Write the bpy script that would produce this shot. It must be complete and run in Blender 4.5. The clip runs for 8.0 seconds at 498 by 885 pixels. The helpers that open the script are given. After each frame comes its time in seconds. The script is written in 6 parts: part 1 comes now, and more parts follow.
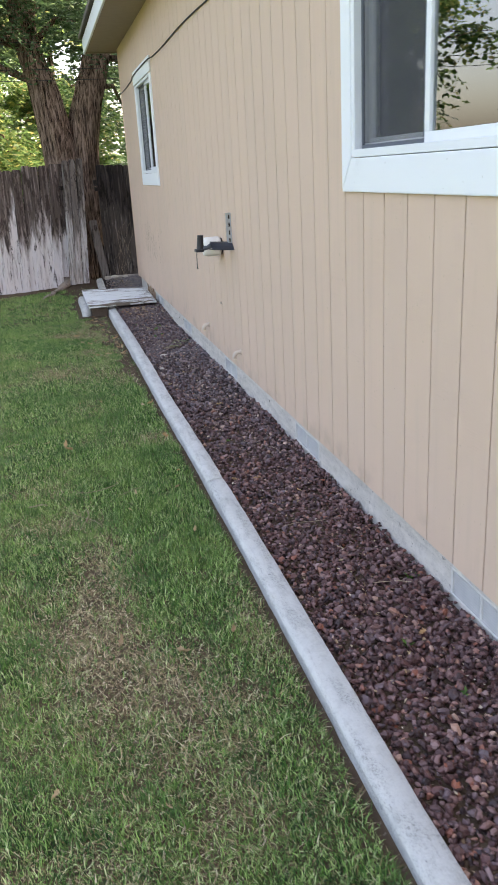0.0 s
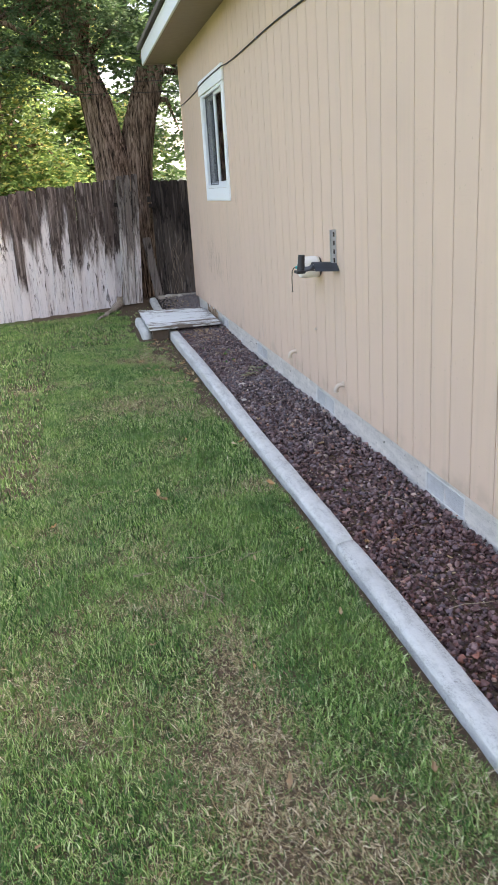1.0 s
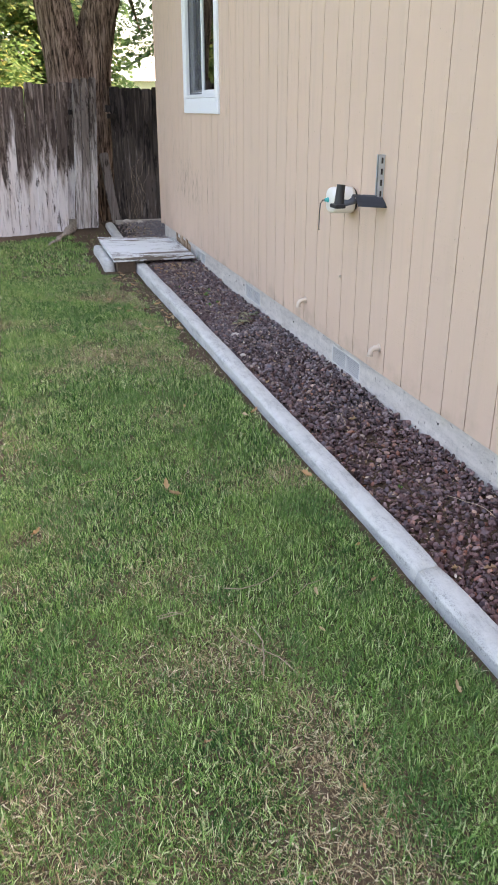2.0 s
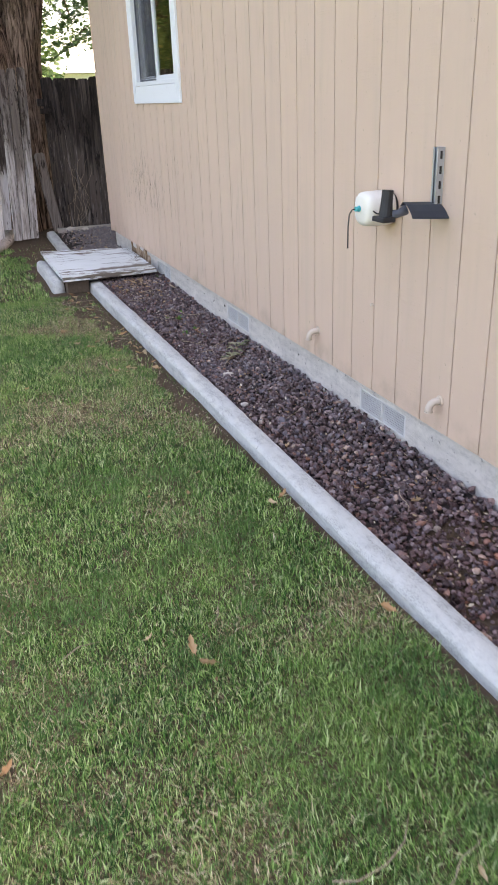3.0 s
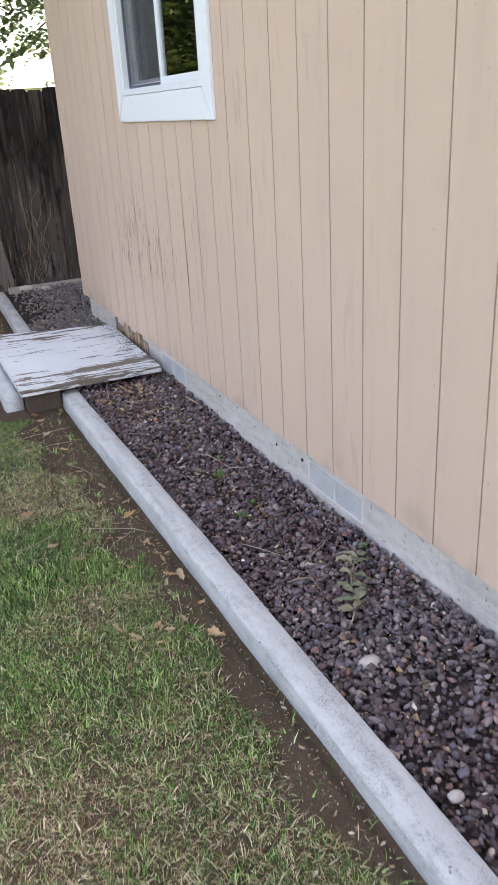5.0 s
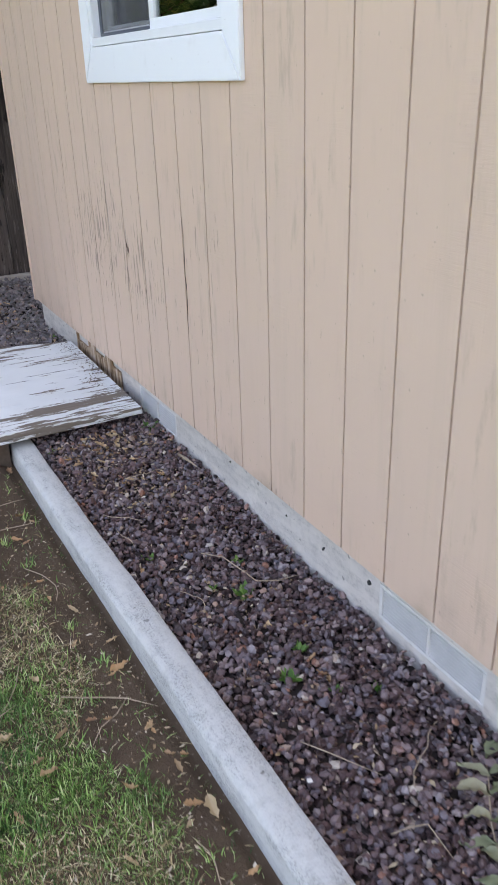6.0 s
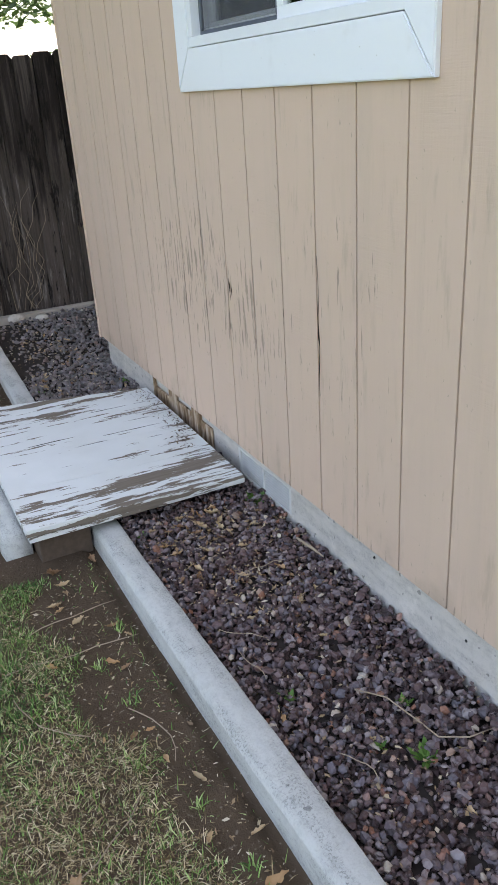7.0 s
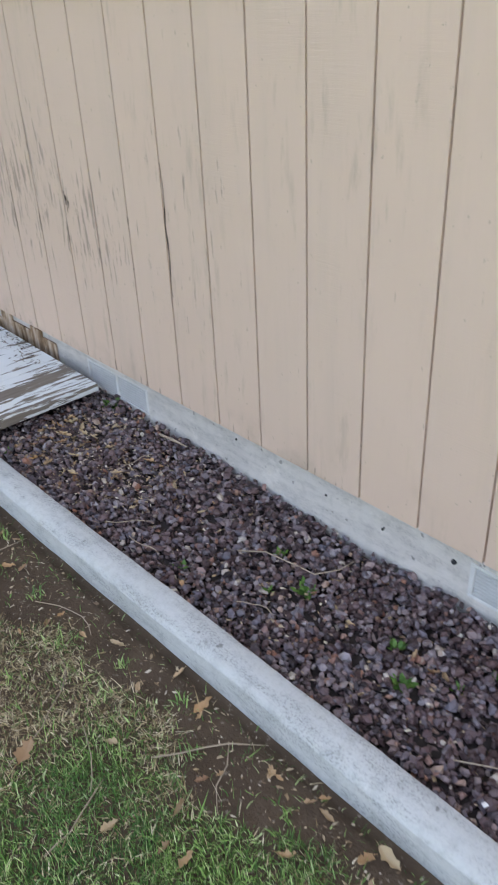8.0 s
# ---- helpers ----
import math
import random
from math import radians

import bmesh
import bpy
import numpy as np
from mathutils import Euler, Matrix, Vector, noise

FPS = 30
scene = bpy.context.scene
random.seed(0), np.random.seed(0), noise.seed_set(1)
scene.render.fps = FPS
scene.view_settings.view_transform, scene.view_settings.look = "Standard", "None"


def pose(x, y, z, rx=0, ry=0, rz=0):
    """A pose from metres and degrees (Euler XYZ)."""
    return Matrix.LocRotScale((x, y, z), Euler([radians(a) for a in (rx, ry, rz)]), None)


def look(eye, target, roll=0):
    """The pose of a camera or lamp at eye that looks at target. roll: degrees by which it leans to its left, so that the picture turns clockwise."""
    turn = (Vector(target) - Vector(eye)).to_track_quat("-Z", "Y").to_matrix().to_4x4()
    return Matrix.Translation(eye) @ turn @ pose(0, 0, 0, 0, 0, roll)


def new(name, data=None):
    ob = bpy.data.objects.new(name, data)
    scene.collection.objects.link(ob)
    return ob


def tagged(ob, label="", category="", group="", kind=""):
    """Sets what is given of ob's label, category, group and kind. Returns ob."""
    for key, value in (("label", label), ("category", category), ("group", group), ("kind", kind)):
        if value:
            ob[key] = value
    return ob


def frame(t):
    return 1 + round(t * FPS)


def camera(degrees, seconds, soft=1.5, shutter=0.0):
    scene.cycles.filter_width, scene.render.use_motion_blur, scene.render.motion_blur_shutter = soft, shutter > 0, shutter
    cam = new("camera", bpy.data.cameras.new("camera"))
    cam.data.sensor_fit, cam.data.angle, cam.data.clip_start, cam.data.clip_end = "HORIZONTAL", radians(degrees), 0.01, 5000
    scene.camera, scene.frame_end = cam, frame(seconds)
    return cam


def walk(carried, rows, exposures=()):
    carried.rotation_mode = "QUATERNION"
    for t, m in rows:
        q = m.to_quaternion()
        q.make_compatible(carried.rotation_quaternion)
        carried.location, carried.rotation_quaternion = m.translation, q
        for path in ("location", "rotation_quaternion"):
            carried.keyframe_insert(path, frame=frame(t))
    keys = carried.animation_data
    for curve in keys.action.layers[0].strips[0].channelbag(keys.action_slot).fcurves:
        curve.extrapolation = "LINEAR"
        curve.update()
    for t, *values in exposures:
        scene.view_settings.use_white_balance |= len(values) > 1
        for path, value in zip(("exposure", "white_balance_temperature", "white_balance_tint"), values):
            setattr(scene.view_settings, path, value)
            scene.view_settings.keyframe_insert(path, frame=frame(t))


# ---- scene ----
cam = camera(35.4, 8.0, soft=0.95, shutter=0.15)
PATH = [
    (0, (-0.051, 0.124, 1.562), (0.386, 1.961, 0.903), -3.2),
    (0.5, (-0.149, 0.484, 1.554), (0.22, 2.343, 0.916), -4.3),
    (1, (-0.366, 0.843, 1.567), (0.007, 2.708, 0.947), -3.7),
    (1.2, (-0.443, 1.012, 1.565), (-0.07, 2.876, 0.944), -3.4),
    (2.3, (-0.633, 2.168, 1.492), (-0.028, 3.877, 0.648), 0.6),
    (2.5, (-0.648, 2.392, 1.498), (0.0, 4.079, 0.641), 0.1),
    (3, (-0.559, 2.995, 1.488), (0.082, 4.706, 0.675), -2.2),
    (3.5, (-0.487, 3.615, 1.496), (0.11, 5.362, 0.726), -2.8),
    (4, (-0.441, 4.222, 1.514), (0.099, 6.007, 0.791), -3.1),
    (4.5, (-0.297, 4.883, 1.511), (0.277, 6.657, 0.787), -3.5),
    (4.7, (-0.247, 5.149, 1.5), (0.413, 6.884, 0.754), -3.2),
    (5.8, (0.044, 6.443, 1.494), (0.853, 8.06, 0.638), -2.8),
    (6, (0.06, 6.66, 1.471), (0.907, 8.258, 0.617), -1.8),
    (6.5, (0.063, 7.088, 1.492), (0.927, 8.693, 0.669), -1.9),
    (7, (0.064, 7.379, 1.464), (0.84, 9.024, 0.632), -3.8),
    (7.5, (-0.043, 7.44, 1.487), (0.873, 8.954, 0.554), -3.3),
    (8, (-0.218, 7.291, 1.497), (0.905, 8.583, 0.463), -2.8),
]
walk(cam, [(t, look(eye, target, roll)) for t, eye, target, roll in PATH], [(0.0, 2.65, 7650, 17), (1.0, 2.77, 7650, 17), (2.5, 2.85, 7900, 20.5), (4.5, 2.89, 7900, 21.5), (6.0, 2.86, 7650, 20), (7.0, 2.69, 7700, 14), (8.0, 2.81, 7600, 15)])

# ---------------------------------------------------------------- light
SUN_ELEV, SUN_AZ = radians(49), radians(88)          # behind the house; azimuth from +y towards +x
world = bpy.data.worlds.new("sky")
scene.world = world
world.use_nodes = True
wn, wl = world.node_tree.nodes, world.node_tree.links
sky = wn.new("ShaderNodeTexSky")
sky.sky_type, sky.sun_disc = "NISHITA", False
sky.sun_elevation, sky.sun_rotation = SUN_ELEV, SUN_AZ
sky.air_density, sky.dust_density, sky.ozone_density = 1.0, 4.0, 0.3
wl.new(sky.outputs[0], wn["Background"].inputs[0])
wn["Background"].inputs[1].default_value = 0.15
sun = new("sun", bpy.data.lights.new("sun", "SUN"))
sun.data.energy, sun.data.angle, sun.data.color = 2.2, radians(0.6), (1.0, 0.94, 0.84)
to_sun = Vector((math.sin(SUN_AZ) * math.cos(SUN_ELEV), math.cos(SUN_AZ) * math.cos(SUN_ELEV), math.sin(SUN_ELEV)))
sun.matrix_world = look(to_sun * 40, (0, 0, 0))

# ---------------------------------------------------------------- plan
WALL_X, FOUND_X = 1.20, 1.230          # faces of the siding and of the foundation
CORNER_Y, WALL_S = 11.70, -4.0
SIDING_Z, SOFFIT_Z = 0.20, 3.17
GROOVE_Y, PITCH = 9.27, 0.2032
CURB = [(-3, 0.625), (1.0, 0.626), (1.75, 0.630), (3.0, 0.642), (4.0, 0.642), (5.0, 0.636), (6.0, 0.638), (7.0, 0.648), (8.2, 0.646), (8.8, 0.640), (9.4, 0.632), (9.9, 0.630), (11.3, 0.650), (13.2, 0.71)]          # middle of the edging


def lerp_table(table, v):
    return float(np.interp(v, [a for a, _ in table], [b for _, b in table]))


def curb_x(y):
    return sum(lerp_table(CURB, y + d) for d in (-0.4, -0.2, 0, 0.2, 0.4)) / 5


def CURB_EDGE(y):
    return lerp_table(CURB, y) - 0.050


def soil_z(x, y):
    """Height of the bare soil under lawn and gravel."""
    gap = CURB_EDGE(y) - x
    trench = 0.024 * max(0.0, 1 - abs(gap - 0.012) / 0.035) if -0.03 < gap < 0.06 else 0.0
    z = -trench + lerp_table([(-5, 0.01), (4.5, 0.008), (8.0, -0.045), (9.6, -0.045), (12.5, -0.01), (16, 0.0)], y)
    fall = max(0.0, min(1.0, (-x) / 3.0)) * max(0.0, min(1.0, (y - 9) / 3.5)) * 0.06
    return z - fall + 0.008 * noise.noise((x * 1.7, y * 1.7, 0.0)) + 0.004 * noise.noise((x * 6, y * 6, 3.0))


def gravel_z(y):
    return lerp_table([(-5, 0.02), (5.5, 0.015), (7.5, 0.0), (8.4, -0.014), (9.4, 0.015), (10, 0.03), (14, 0.03)], y)


# ---------------------------------------------------------------- mesh helpers
def empty(name, at=(0, 0, 0)):
    ob = new(name)
    ob.location = at
    ob.empty_display_size = 0.1
    return ob


def finish(bm, name, material=None, smooth=False):
    bmesh.ops.recalc_face_normals(bm, faces=bm.faces[:])
    me = bpy.data.meshes.new(name)
    bm.to_mesh(me)
    bm.free()
    if material:
        me.materials.append(material)
    if smooth:
        me.polygons.foreach_set("use_smooth", [True] * len(me.polygons))
    return me


def part(name, bm, material, parent=None, label="", smooth=False):
    ob = new(name, finish(bm, name, material, smooth))
    if parent:
        ob.parent = parent
        if not parent.parent:
            ob.matrix_parent_inverse = Matrix.Translation(-Vector(parent.location))
    if label:
        ob["label"] = label
    return ob


def add_box(bm, lo, hi, bevel=0.0, m=None, segments=1):
    made = bmesh.ops.create_cube(bm, size=1.0)["verts"]
    size, mid = Vector(hi) - Vector(lo), (Vector(hi) + Vector(lo)) / 2
    for v in made:
        v.co = Vector((v.co.x * size.x, v.co.y * size.y, v.co.z * size.z)) + mid
    if bevel:
        edges = list({e for v in made for e in v.link_edges})
        out = bmesh.ops.bevel(bm, geom=edges, offset=bevel, segments=segments, affect="EDGES", profile=0.6)
        made = list({v for f in out["faces"] for v in f.verts} | {v for v in made if v.is_valid})
    if m:
        for v in made:
            v.co = m @ v.co
    return made


def box(lo, hi, bevel=0.0, m=None, segments=1):
    bm = bmesh.new()
    add_box(bm, lo, hi, bevel, m, segments)
    return bm


def add_tube(bm, points, radii, sides=10, cap=True):
    points = [Vector(p) for p in points]
    if not isinstance(radii, (list, tuple)):
        radii = [radii] * len(points)
    rings, side = [], None
    for i, p in enumerate(points):
        d = (points[min(i + 1, len(points) - 1)] - points[max(i - 1, 0)]).normalized()
        if side is None:
            side = d.orthogonal().normalized()
        side = (side - d * side.dot(d)).normalized()
        up = d.cross(side)
        rings.append([bm.verts.new(p + (side * math.cos(a) + up * math.sin(a)) * radii[i]) for a in (2 * math.pi * k / sides for k in range(sides))])
    for a, b in zip(rings, rings[1:]):
        for k in range(sides):
            bm.faces.new((a[k], a[(k + 1) % sides], b[(k + 1) % sides], b[k]))
    if cap:
        bm.faces.new(rings[0][::-1])
        bm.faces.new(rings[-1])
    return rings


def tube(points, radii, sides=10, cap=True):
    bm = bmesh.new()
    add_tube(bm, points, radii, sides, cap)
    return bm


def mesh_from_arrays(name, verts, faces, material, smooth=False):
    """One mesh out of a vertex array and a list of face arrays of three or four corners."""
    me = bpy.data.meshes.new(name)
    loops = np.concatenate([f.ravel() for f in faces]).astype(np.int32)
    counts = np.concatenate([np.full(len(f), f.shape[1], np.int32) for f in faces])
    starts = np.concatenate([[0], np.cumsum(counts)[:-1]]).astype(np.int32)
    me.vertices.add(len(verts))
    me.vertices.foreach_set("co", np.ascontiguousarray(verts, np.float32).ravel())
    me.loops.add(len(loops))
    me.loops.foreach_set("vertex_index", loops)
    me.polygons.add(len(counts))
    me.polygons.foreach_set("loop_start", starts)
    me.polygons.foreach_set("loop_total", counts)
    me.update(calc_edges=True)
    me.materials.append(material)
    me.polygons.foreach_set("use_smooth", [smooth] * len(me.polygons))
    return me


# ---------------------------------------------------------------- material helpers
class Mat:
    """A small node builder."""

    def __init__(self, name):
        self.m = bpy.data.materials.new(name)
        self.m.use_nodes = True
        self.n, self.l = self.m.node_tree.nodes, self.m.node_tree.links
        self.bsdf = self.n["Principled BSDF"]
        self.pos = self.n.new("ShaderNodeNewGeometry").outputs["Position"]

    def put(self, socket, value):
        if isinstance(value, bpy.types.NodeSocket):
            self.l.new(value, socket)
        elif isinstance(value, (tuple, list)) and len(value) == 3 and socket.type == "RGBA":
            socket.default_value = (*value, 1)
        else:
            socket.default_value = value

    def scaled(self, s, coords=None):
        node = self.n.new("ShaderNodeMapping")
        self.put(node.inputs["Vector"], coords or self.pos)
        node.inputs["Scale"].default_value = s
        return node.outputs[0]

    def noise(self, scale, detail=4, rough=0.55, stretch=None, coords=None, distort=0.0):
        node = self.n.new("ShaderNodeTexNoise")
        self.put(node.inputs["Vector"], self.scaled(stretch, coords) if stretch else (coords or self.pos))
        node.inputs["Scale"].default_value, node.inputs["Detail"].default_value = scale, detail
        node.inputs["Roughness"].default_value, node.inputs["Distortion"].default_value = rough, distort
        return node.outputs["Fac"]

    def voronoi(self, scale, stretch=None, feature="F1", out="Distance"):
        node = self.n.new("ShaderNodeTexVoronoi")
        node.feature = feature
        self.put(node.inputs["Vector"], self.scaled(stretch) if stretch else self.pos)
        node.inputs["Scale"].default_value = scale
        return node.outputs[out]

    def steps(self, fac, stops, smooth=True):
        node = self.n.new("ShaderNodeValToRGB")
        self.put(node.inputs[0], fac)
        ramp = node.color_ramp
        ramp.interpolation = "LINEAR" if smooth else "CONSTANT"
        while len(ramp.elements) < len(stops):
            ramp.elements.new(0.5)
        for e, (p, c) in zip(ramp.elements, stops):
            e.position = p
            e.color = (*c, 1) if isinstance(c, tuple) else (c, c, c, 1)
        return node.outputs[0]

    def mix(self, fac, a, b, kind="MIX"):
        node = self.n.new("ShaderNodeMix")
        node.data_type, node.blend_type = "RGBA", kind
        self.put(node.inputs[0], fac)
        self.put(node.inputs[6], a)
        self.put(node.inputs[7], b)
        return node.outputs[2]

    def math(self, op, a, b=0.5, c=0.0, clamp=False):
        node = self.n.new("ShaderNodeMath")
        node.operation, node.use_clamp = op, clamp
        for s, v in zip(node.inputs, (a, b, c)):
            self.put(s, v)
        return node.outputs[0]

    def axis(self, k):
        node = self.n.new("ShaderNodeSeparateXYZ")
        self.put(node.inputs[0], self.pos)
        return node.outputs[k]

    def between(self, v, a, b):
        """0 below a, 1 above b."""
        node = self.n.new("ShaderNodeMapRange")
        node.interpolation_type = "SMOOTHSTEP"
        for s, x in zip(node.inputs, (v, a, b, 0.0, 1.0)):
            self.put(s, x)
        return node.outputs[0]

    def bump(self, height, strength=0.3, distance=0.01, after=None):
        node = self.n.new("ShaderNodeBump")
        node.inputs["Strength"].default_value, node.inputs["Distance"].default_value = strength, distance
        self.put(node.inputs["Height"], height)
        if after:
            self.put(node.inputs["Normal"], after)
        return node.outputs[0]

    def random(self):
        return self.n.new("ShaderNodeObjectInfo").outputs["Random"]

    def island(self):
        return self.n.new("ShaderNodeNewGeometry").outputs["Random Per Island"]

    def done(self, color, rough=0.7, normal=None, metal=0.0, spec=0.4, clear=None, through_=0.0):
        b = self.bsdf
        self.put(b.inputs["Base Color"], color)
        self.put(b.inputs["Roughness"], rough)
        self.put(b.inputs["Metallic"], metal)
        self.put(b.inputs["Specular IOR Level"], spec)
        if normal:
            self.put(b.inputs["Normal"], normal)
        if through_:
            t = self.n.new("ShaderNodeBsdfTranslucent")
            self.put(t.inputs["Color"], color)
            mixer = self.n.new("ShaderNodeMixShader")
            mixer.inputs[0].default_value = through_
            self.l.new(b.outputs[0], mixer.inputs[1])
            self.l.new(t.outputs[0], mixer.inputs[2])
            self.l.new(mixer.outputs[0], self.n["Material Output"].inputs["Surface"])
        return self.m


# ---------------------------------------------------------------- materials
def siding_paint():
    k = Mat("siding_paint")
    broad = k.noise(1.3, 3)
    streak = k.noise(1.0, 4, stretch=(3, 14, 0.9))
    c = k.mix(broad, (0.612, 0.440, 0.332), (0.652, 0.478, 0.366))
    c = k.mix(k.math("MULTIPLY", k.between(streak, 0.50, 0.75), 0.28), c, (0.50, 0.385, 0.295))
    # each strip takes the paint a little differently
    c = k.mix(k.math("MULTIPLY", k.random(), 0.24), c, (0.565, 0.426, 0.338))
    # soft grey weathering in upright smudges
    smudge = k.math("MULTIPLY", k.between(k.noise(1.0, 5, 0.65, stretch=(9, 26, 5)), 0.52, 0.74), k.between(k.noise(1.0, 3, stretch=(2, 3.5, 1.1)), 0.42, 0.62))
    smudge = k.math("MULTIPLY", smudge, k.math("ADD", 0.2, k.math("MULTIPLY", k.between(k.axis(1), 6.3, 8.2), 0.8)))
    c = k.mix(k.math("MULTIPLY", smudge, 0.55), c, (0.37, 0.283, 0.212))
    # fine specks and chips
    c = k.mix(k.math("MULTIPLY", k.between(k.noise(1.0, 3, 0.6, stretch=(60, 60, 34)), 0.68, 0.73), 0.5), c, (0.30, 0.235, 0.185))
    # flaked paint: upright slivers in a worn field near the far window, and a few at the foot
    y, z = k.axis(1), k.axis(2)
    field = k.math("MULTIPLY", k.math("MULTIPLY", k.between(y, 8.6, 9.5), k.math("SUBTRACT", 1.0, k.between(y, 10.3, 11.2))), k.math("MULTIPLY", k.between(z, 0.30, 0.70), k.math("SUBTRACT", 1.0, k.between(z, 0.95, 1.30))))
    worn = k.math("MULTIPLY", field, k.between(k.noise(2.3, 3), 0.33, 0.60))
    foot_wear = k.math("MULTIPLY", k.math("SUBTRACT", 1.0, k.between(z, 0.2, 0.26)), k.between(y, 7.5, 9.5))
    worn = k.math("ADD", k.math("MULTIPLY", worn, 0.135), k.math("ADD", k.math("MULTIPLY", foot_wear, 0.09), k.math("MULTIPLY", k.math("MULTIPLY", k.between(y, 7.3, 8.6), k.math("SUBTRACT", 1.0, k.between(z, 1.3, 1.9))), 0.048)))
    sliver = k.noise(1.0, 5, 0.68, stretch=(20, 60, 6.5))
    flake = k.between(k.math("ADD", sliver, worn), 0.715, 0.765)
    wood = k.mix(k.noise(9, 4, stretch=(8, 40, 2)), (0.27, 0.20, 0.155), (0.14, 0.105, 0.085))
    c = k.mix(k.math("MULTIPLY", flake, 0.62), c, wood)
    # dirt splashed up at the foot
    foot = k.math("MULTIPLY", k.math("SUBTRACT", 1.0, k.between(z, 0.2, 0.36)), k.between(k.noise(6, 4), 0.45, 0.75))
    c = k.mix(k.math("MULTIPLY", foot, 0.45), c, (0.30, 0.23, 0.17))
    saw = k.noise(1.0, 4, 0.65, stretch=(6, 7, 150))
    saw_zone = k.between(k.noise(3.4, 4), 0.46, 0.66)
    grain = k.noise(1.0, 4, 0.6, stretch=(20, 95, 5))
    h = k.math("ADD", k.math("MULTIPLY", saw, saw_zone), k.math("MULTIPLY", grain, 0.6))
    h = k.math("SUBTRACT", h, k.math("MULTIPLY", flake, 0.5))
    c = k.mix(k.math("MULTIPLY", k.math("MULTIPLY", k.between(saw, 0.55, 0.72), saw_zone), 0.10), c, (0.40, 0.315, 0.245))
    return k.done(c, 0.72, k.bump(h, 0.45, 0.0045), spec=0.25)


def white_paint(name="white_trim_paint", base=(0.80, 0.81, 0.82)):
    k = Mat(name)
    dirt = k.between(k.noise(7, 5, 0.65), 0.56, 0.8)
    c = k.mix(k.math("MULTIPLY", dirt, 0.22), base, (0.52, 0.49, 0.44))
    c = k.mix(k.math("MULTIPLY", k.between(k.noise(60, 3), 0.70, 0.74), 0.5), c, (0.42, 0.38, 0.33))
    return k.done(c, 0.5, k.bump(k.noise(1.0, 4, stretch=(30, 12, 60)), 0.15, 0.003))


def concrete(name, a, b, pit=0.25, holes=0.715, grit=0.42, pale=0.4):
    k = Mat(name)
    c = k.mix(k.noise(3.5, 5, 0.6), a, b)
    stain = k.between(k.noise(1.6, 4, 0.6), 0.5, 0.75)
    c = k.mix(k.math("MULTIPLY", stain, 0.5), c, tuple(v * 0.6 for v in b))
    c = k.mix(k.math("MULTIPLY", k.between(k.noise(26, 6, 0.75), 0.46, 0.68), 0.45), c, tuple(v * 0.6 for v in b))
    c = k.mix(k.math("MULTIPLY", k.between(k.noise(9, 5, 0.65), 0.55, 0.72), pale), c, tuple(min(1, v * 1.35) for v in a))
    # worn places show the grit, smooth ones keep the cement skin
    skin = k.between(k.noise(1.0, 4, 0.6, stretch=(26, 5, 26)), 0.40, 0.62)
    speck = k.math("MULTIPLY", k.between(k.noise(170, 4, 0.75), 0.50, 0.60), k.math("ADD", 0.25, k.math("MULTIPLY", skin, 0.75)))
    c = k.mix(k.math("MULTIPLY", speck, grit), c, tuple(v * 0.42 for v in a))
    c = k.mix(k.math("MULTIPLY", k.math("SUBTRACT", 1.0, skin), 0.30), c, tuple(min(1, v * 1.22) for v in a))
    hole = k.between(k.noise(34, 2, 0.5), holes, holes + 0.02)
    c = k.mix(k.math("MULTIPLY", hole, 0.55), c, (0.10, 0.095, 0.09))
    h = k.math("SUBTRACT", k.noise(45, 6, 0.7), k.math("MULTIPLY", hole, 0.8))
    return k.done(c, 0.85, k.bump(h, pit, 0.006), spec=0.25)


def soil():
    k = Mat("soil")
    c = k.mix(k.noise(7, 6, 0.65), (0.050, 0.034, 0.022), (0.135, 0.094, 0.062))
    c = k.mix(k.between(k.noise(70, 3), 0.62, 0.70), c, (0.21, 0.17, 0.13))
    # thatch of dead grass under the lawn
    thatch = k.math("MULTIPLY", k.math("SUBTRACT", 1.0, k.between(k.axis(0), 0.42, 0.56)), k.math("SUBTRACT", 1.0, k.between(k.axis(1), 6.2, 7.6)))
    thatch = k.math("MULTIPLY", thatch, k.between(k.noise(120, 4, 0.7), 0.36, 0.58))
    c = k.mix(k.math("MULTIPLY", thatch, 0.25), c, (0.18, 0.13, 0.075))
    # turf colour past the dug strip
    turf = k.between(k.noise(2.0, 3), 0.25, 0.45)
    away = k.math("SUBTRACT", 1.0, k.math("MULTIPLY", k.between(k.axis(0), -1.5, -0.85), k.between(k.axis(1), 0.3, 1.0)))
    far_y = k.between(k.axis(1), 13.5, 15.5)
    green = k.mix(k.noise(11, 5), (0.035, 0.07, 0.018), (0.10, 0.13, 0.045))
    c = k.mix(k.math("MULTIPLY", turf, k.math("MAXIMUM", away, far_y)), c, green)
    return k.done(c, 0.95, k.bump(k.noise(38, 6, 0.7), 0.8, 0.015), spec=0.15)


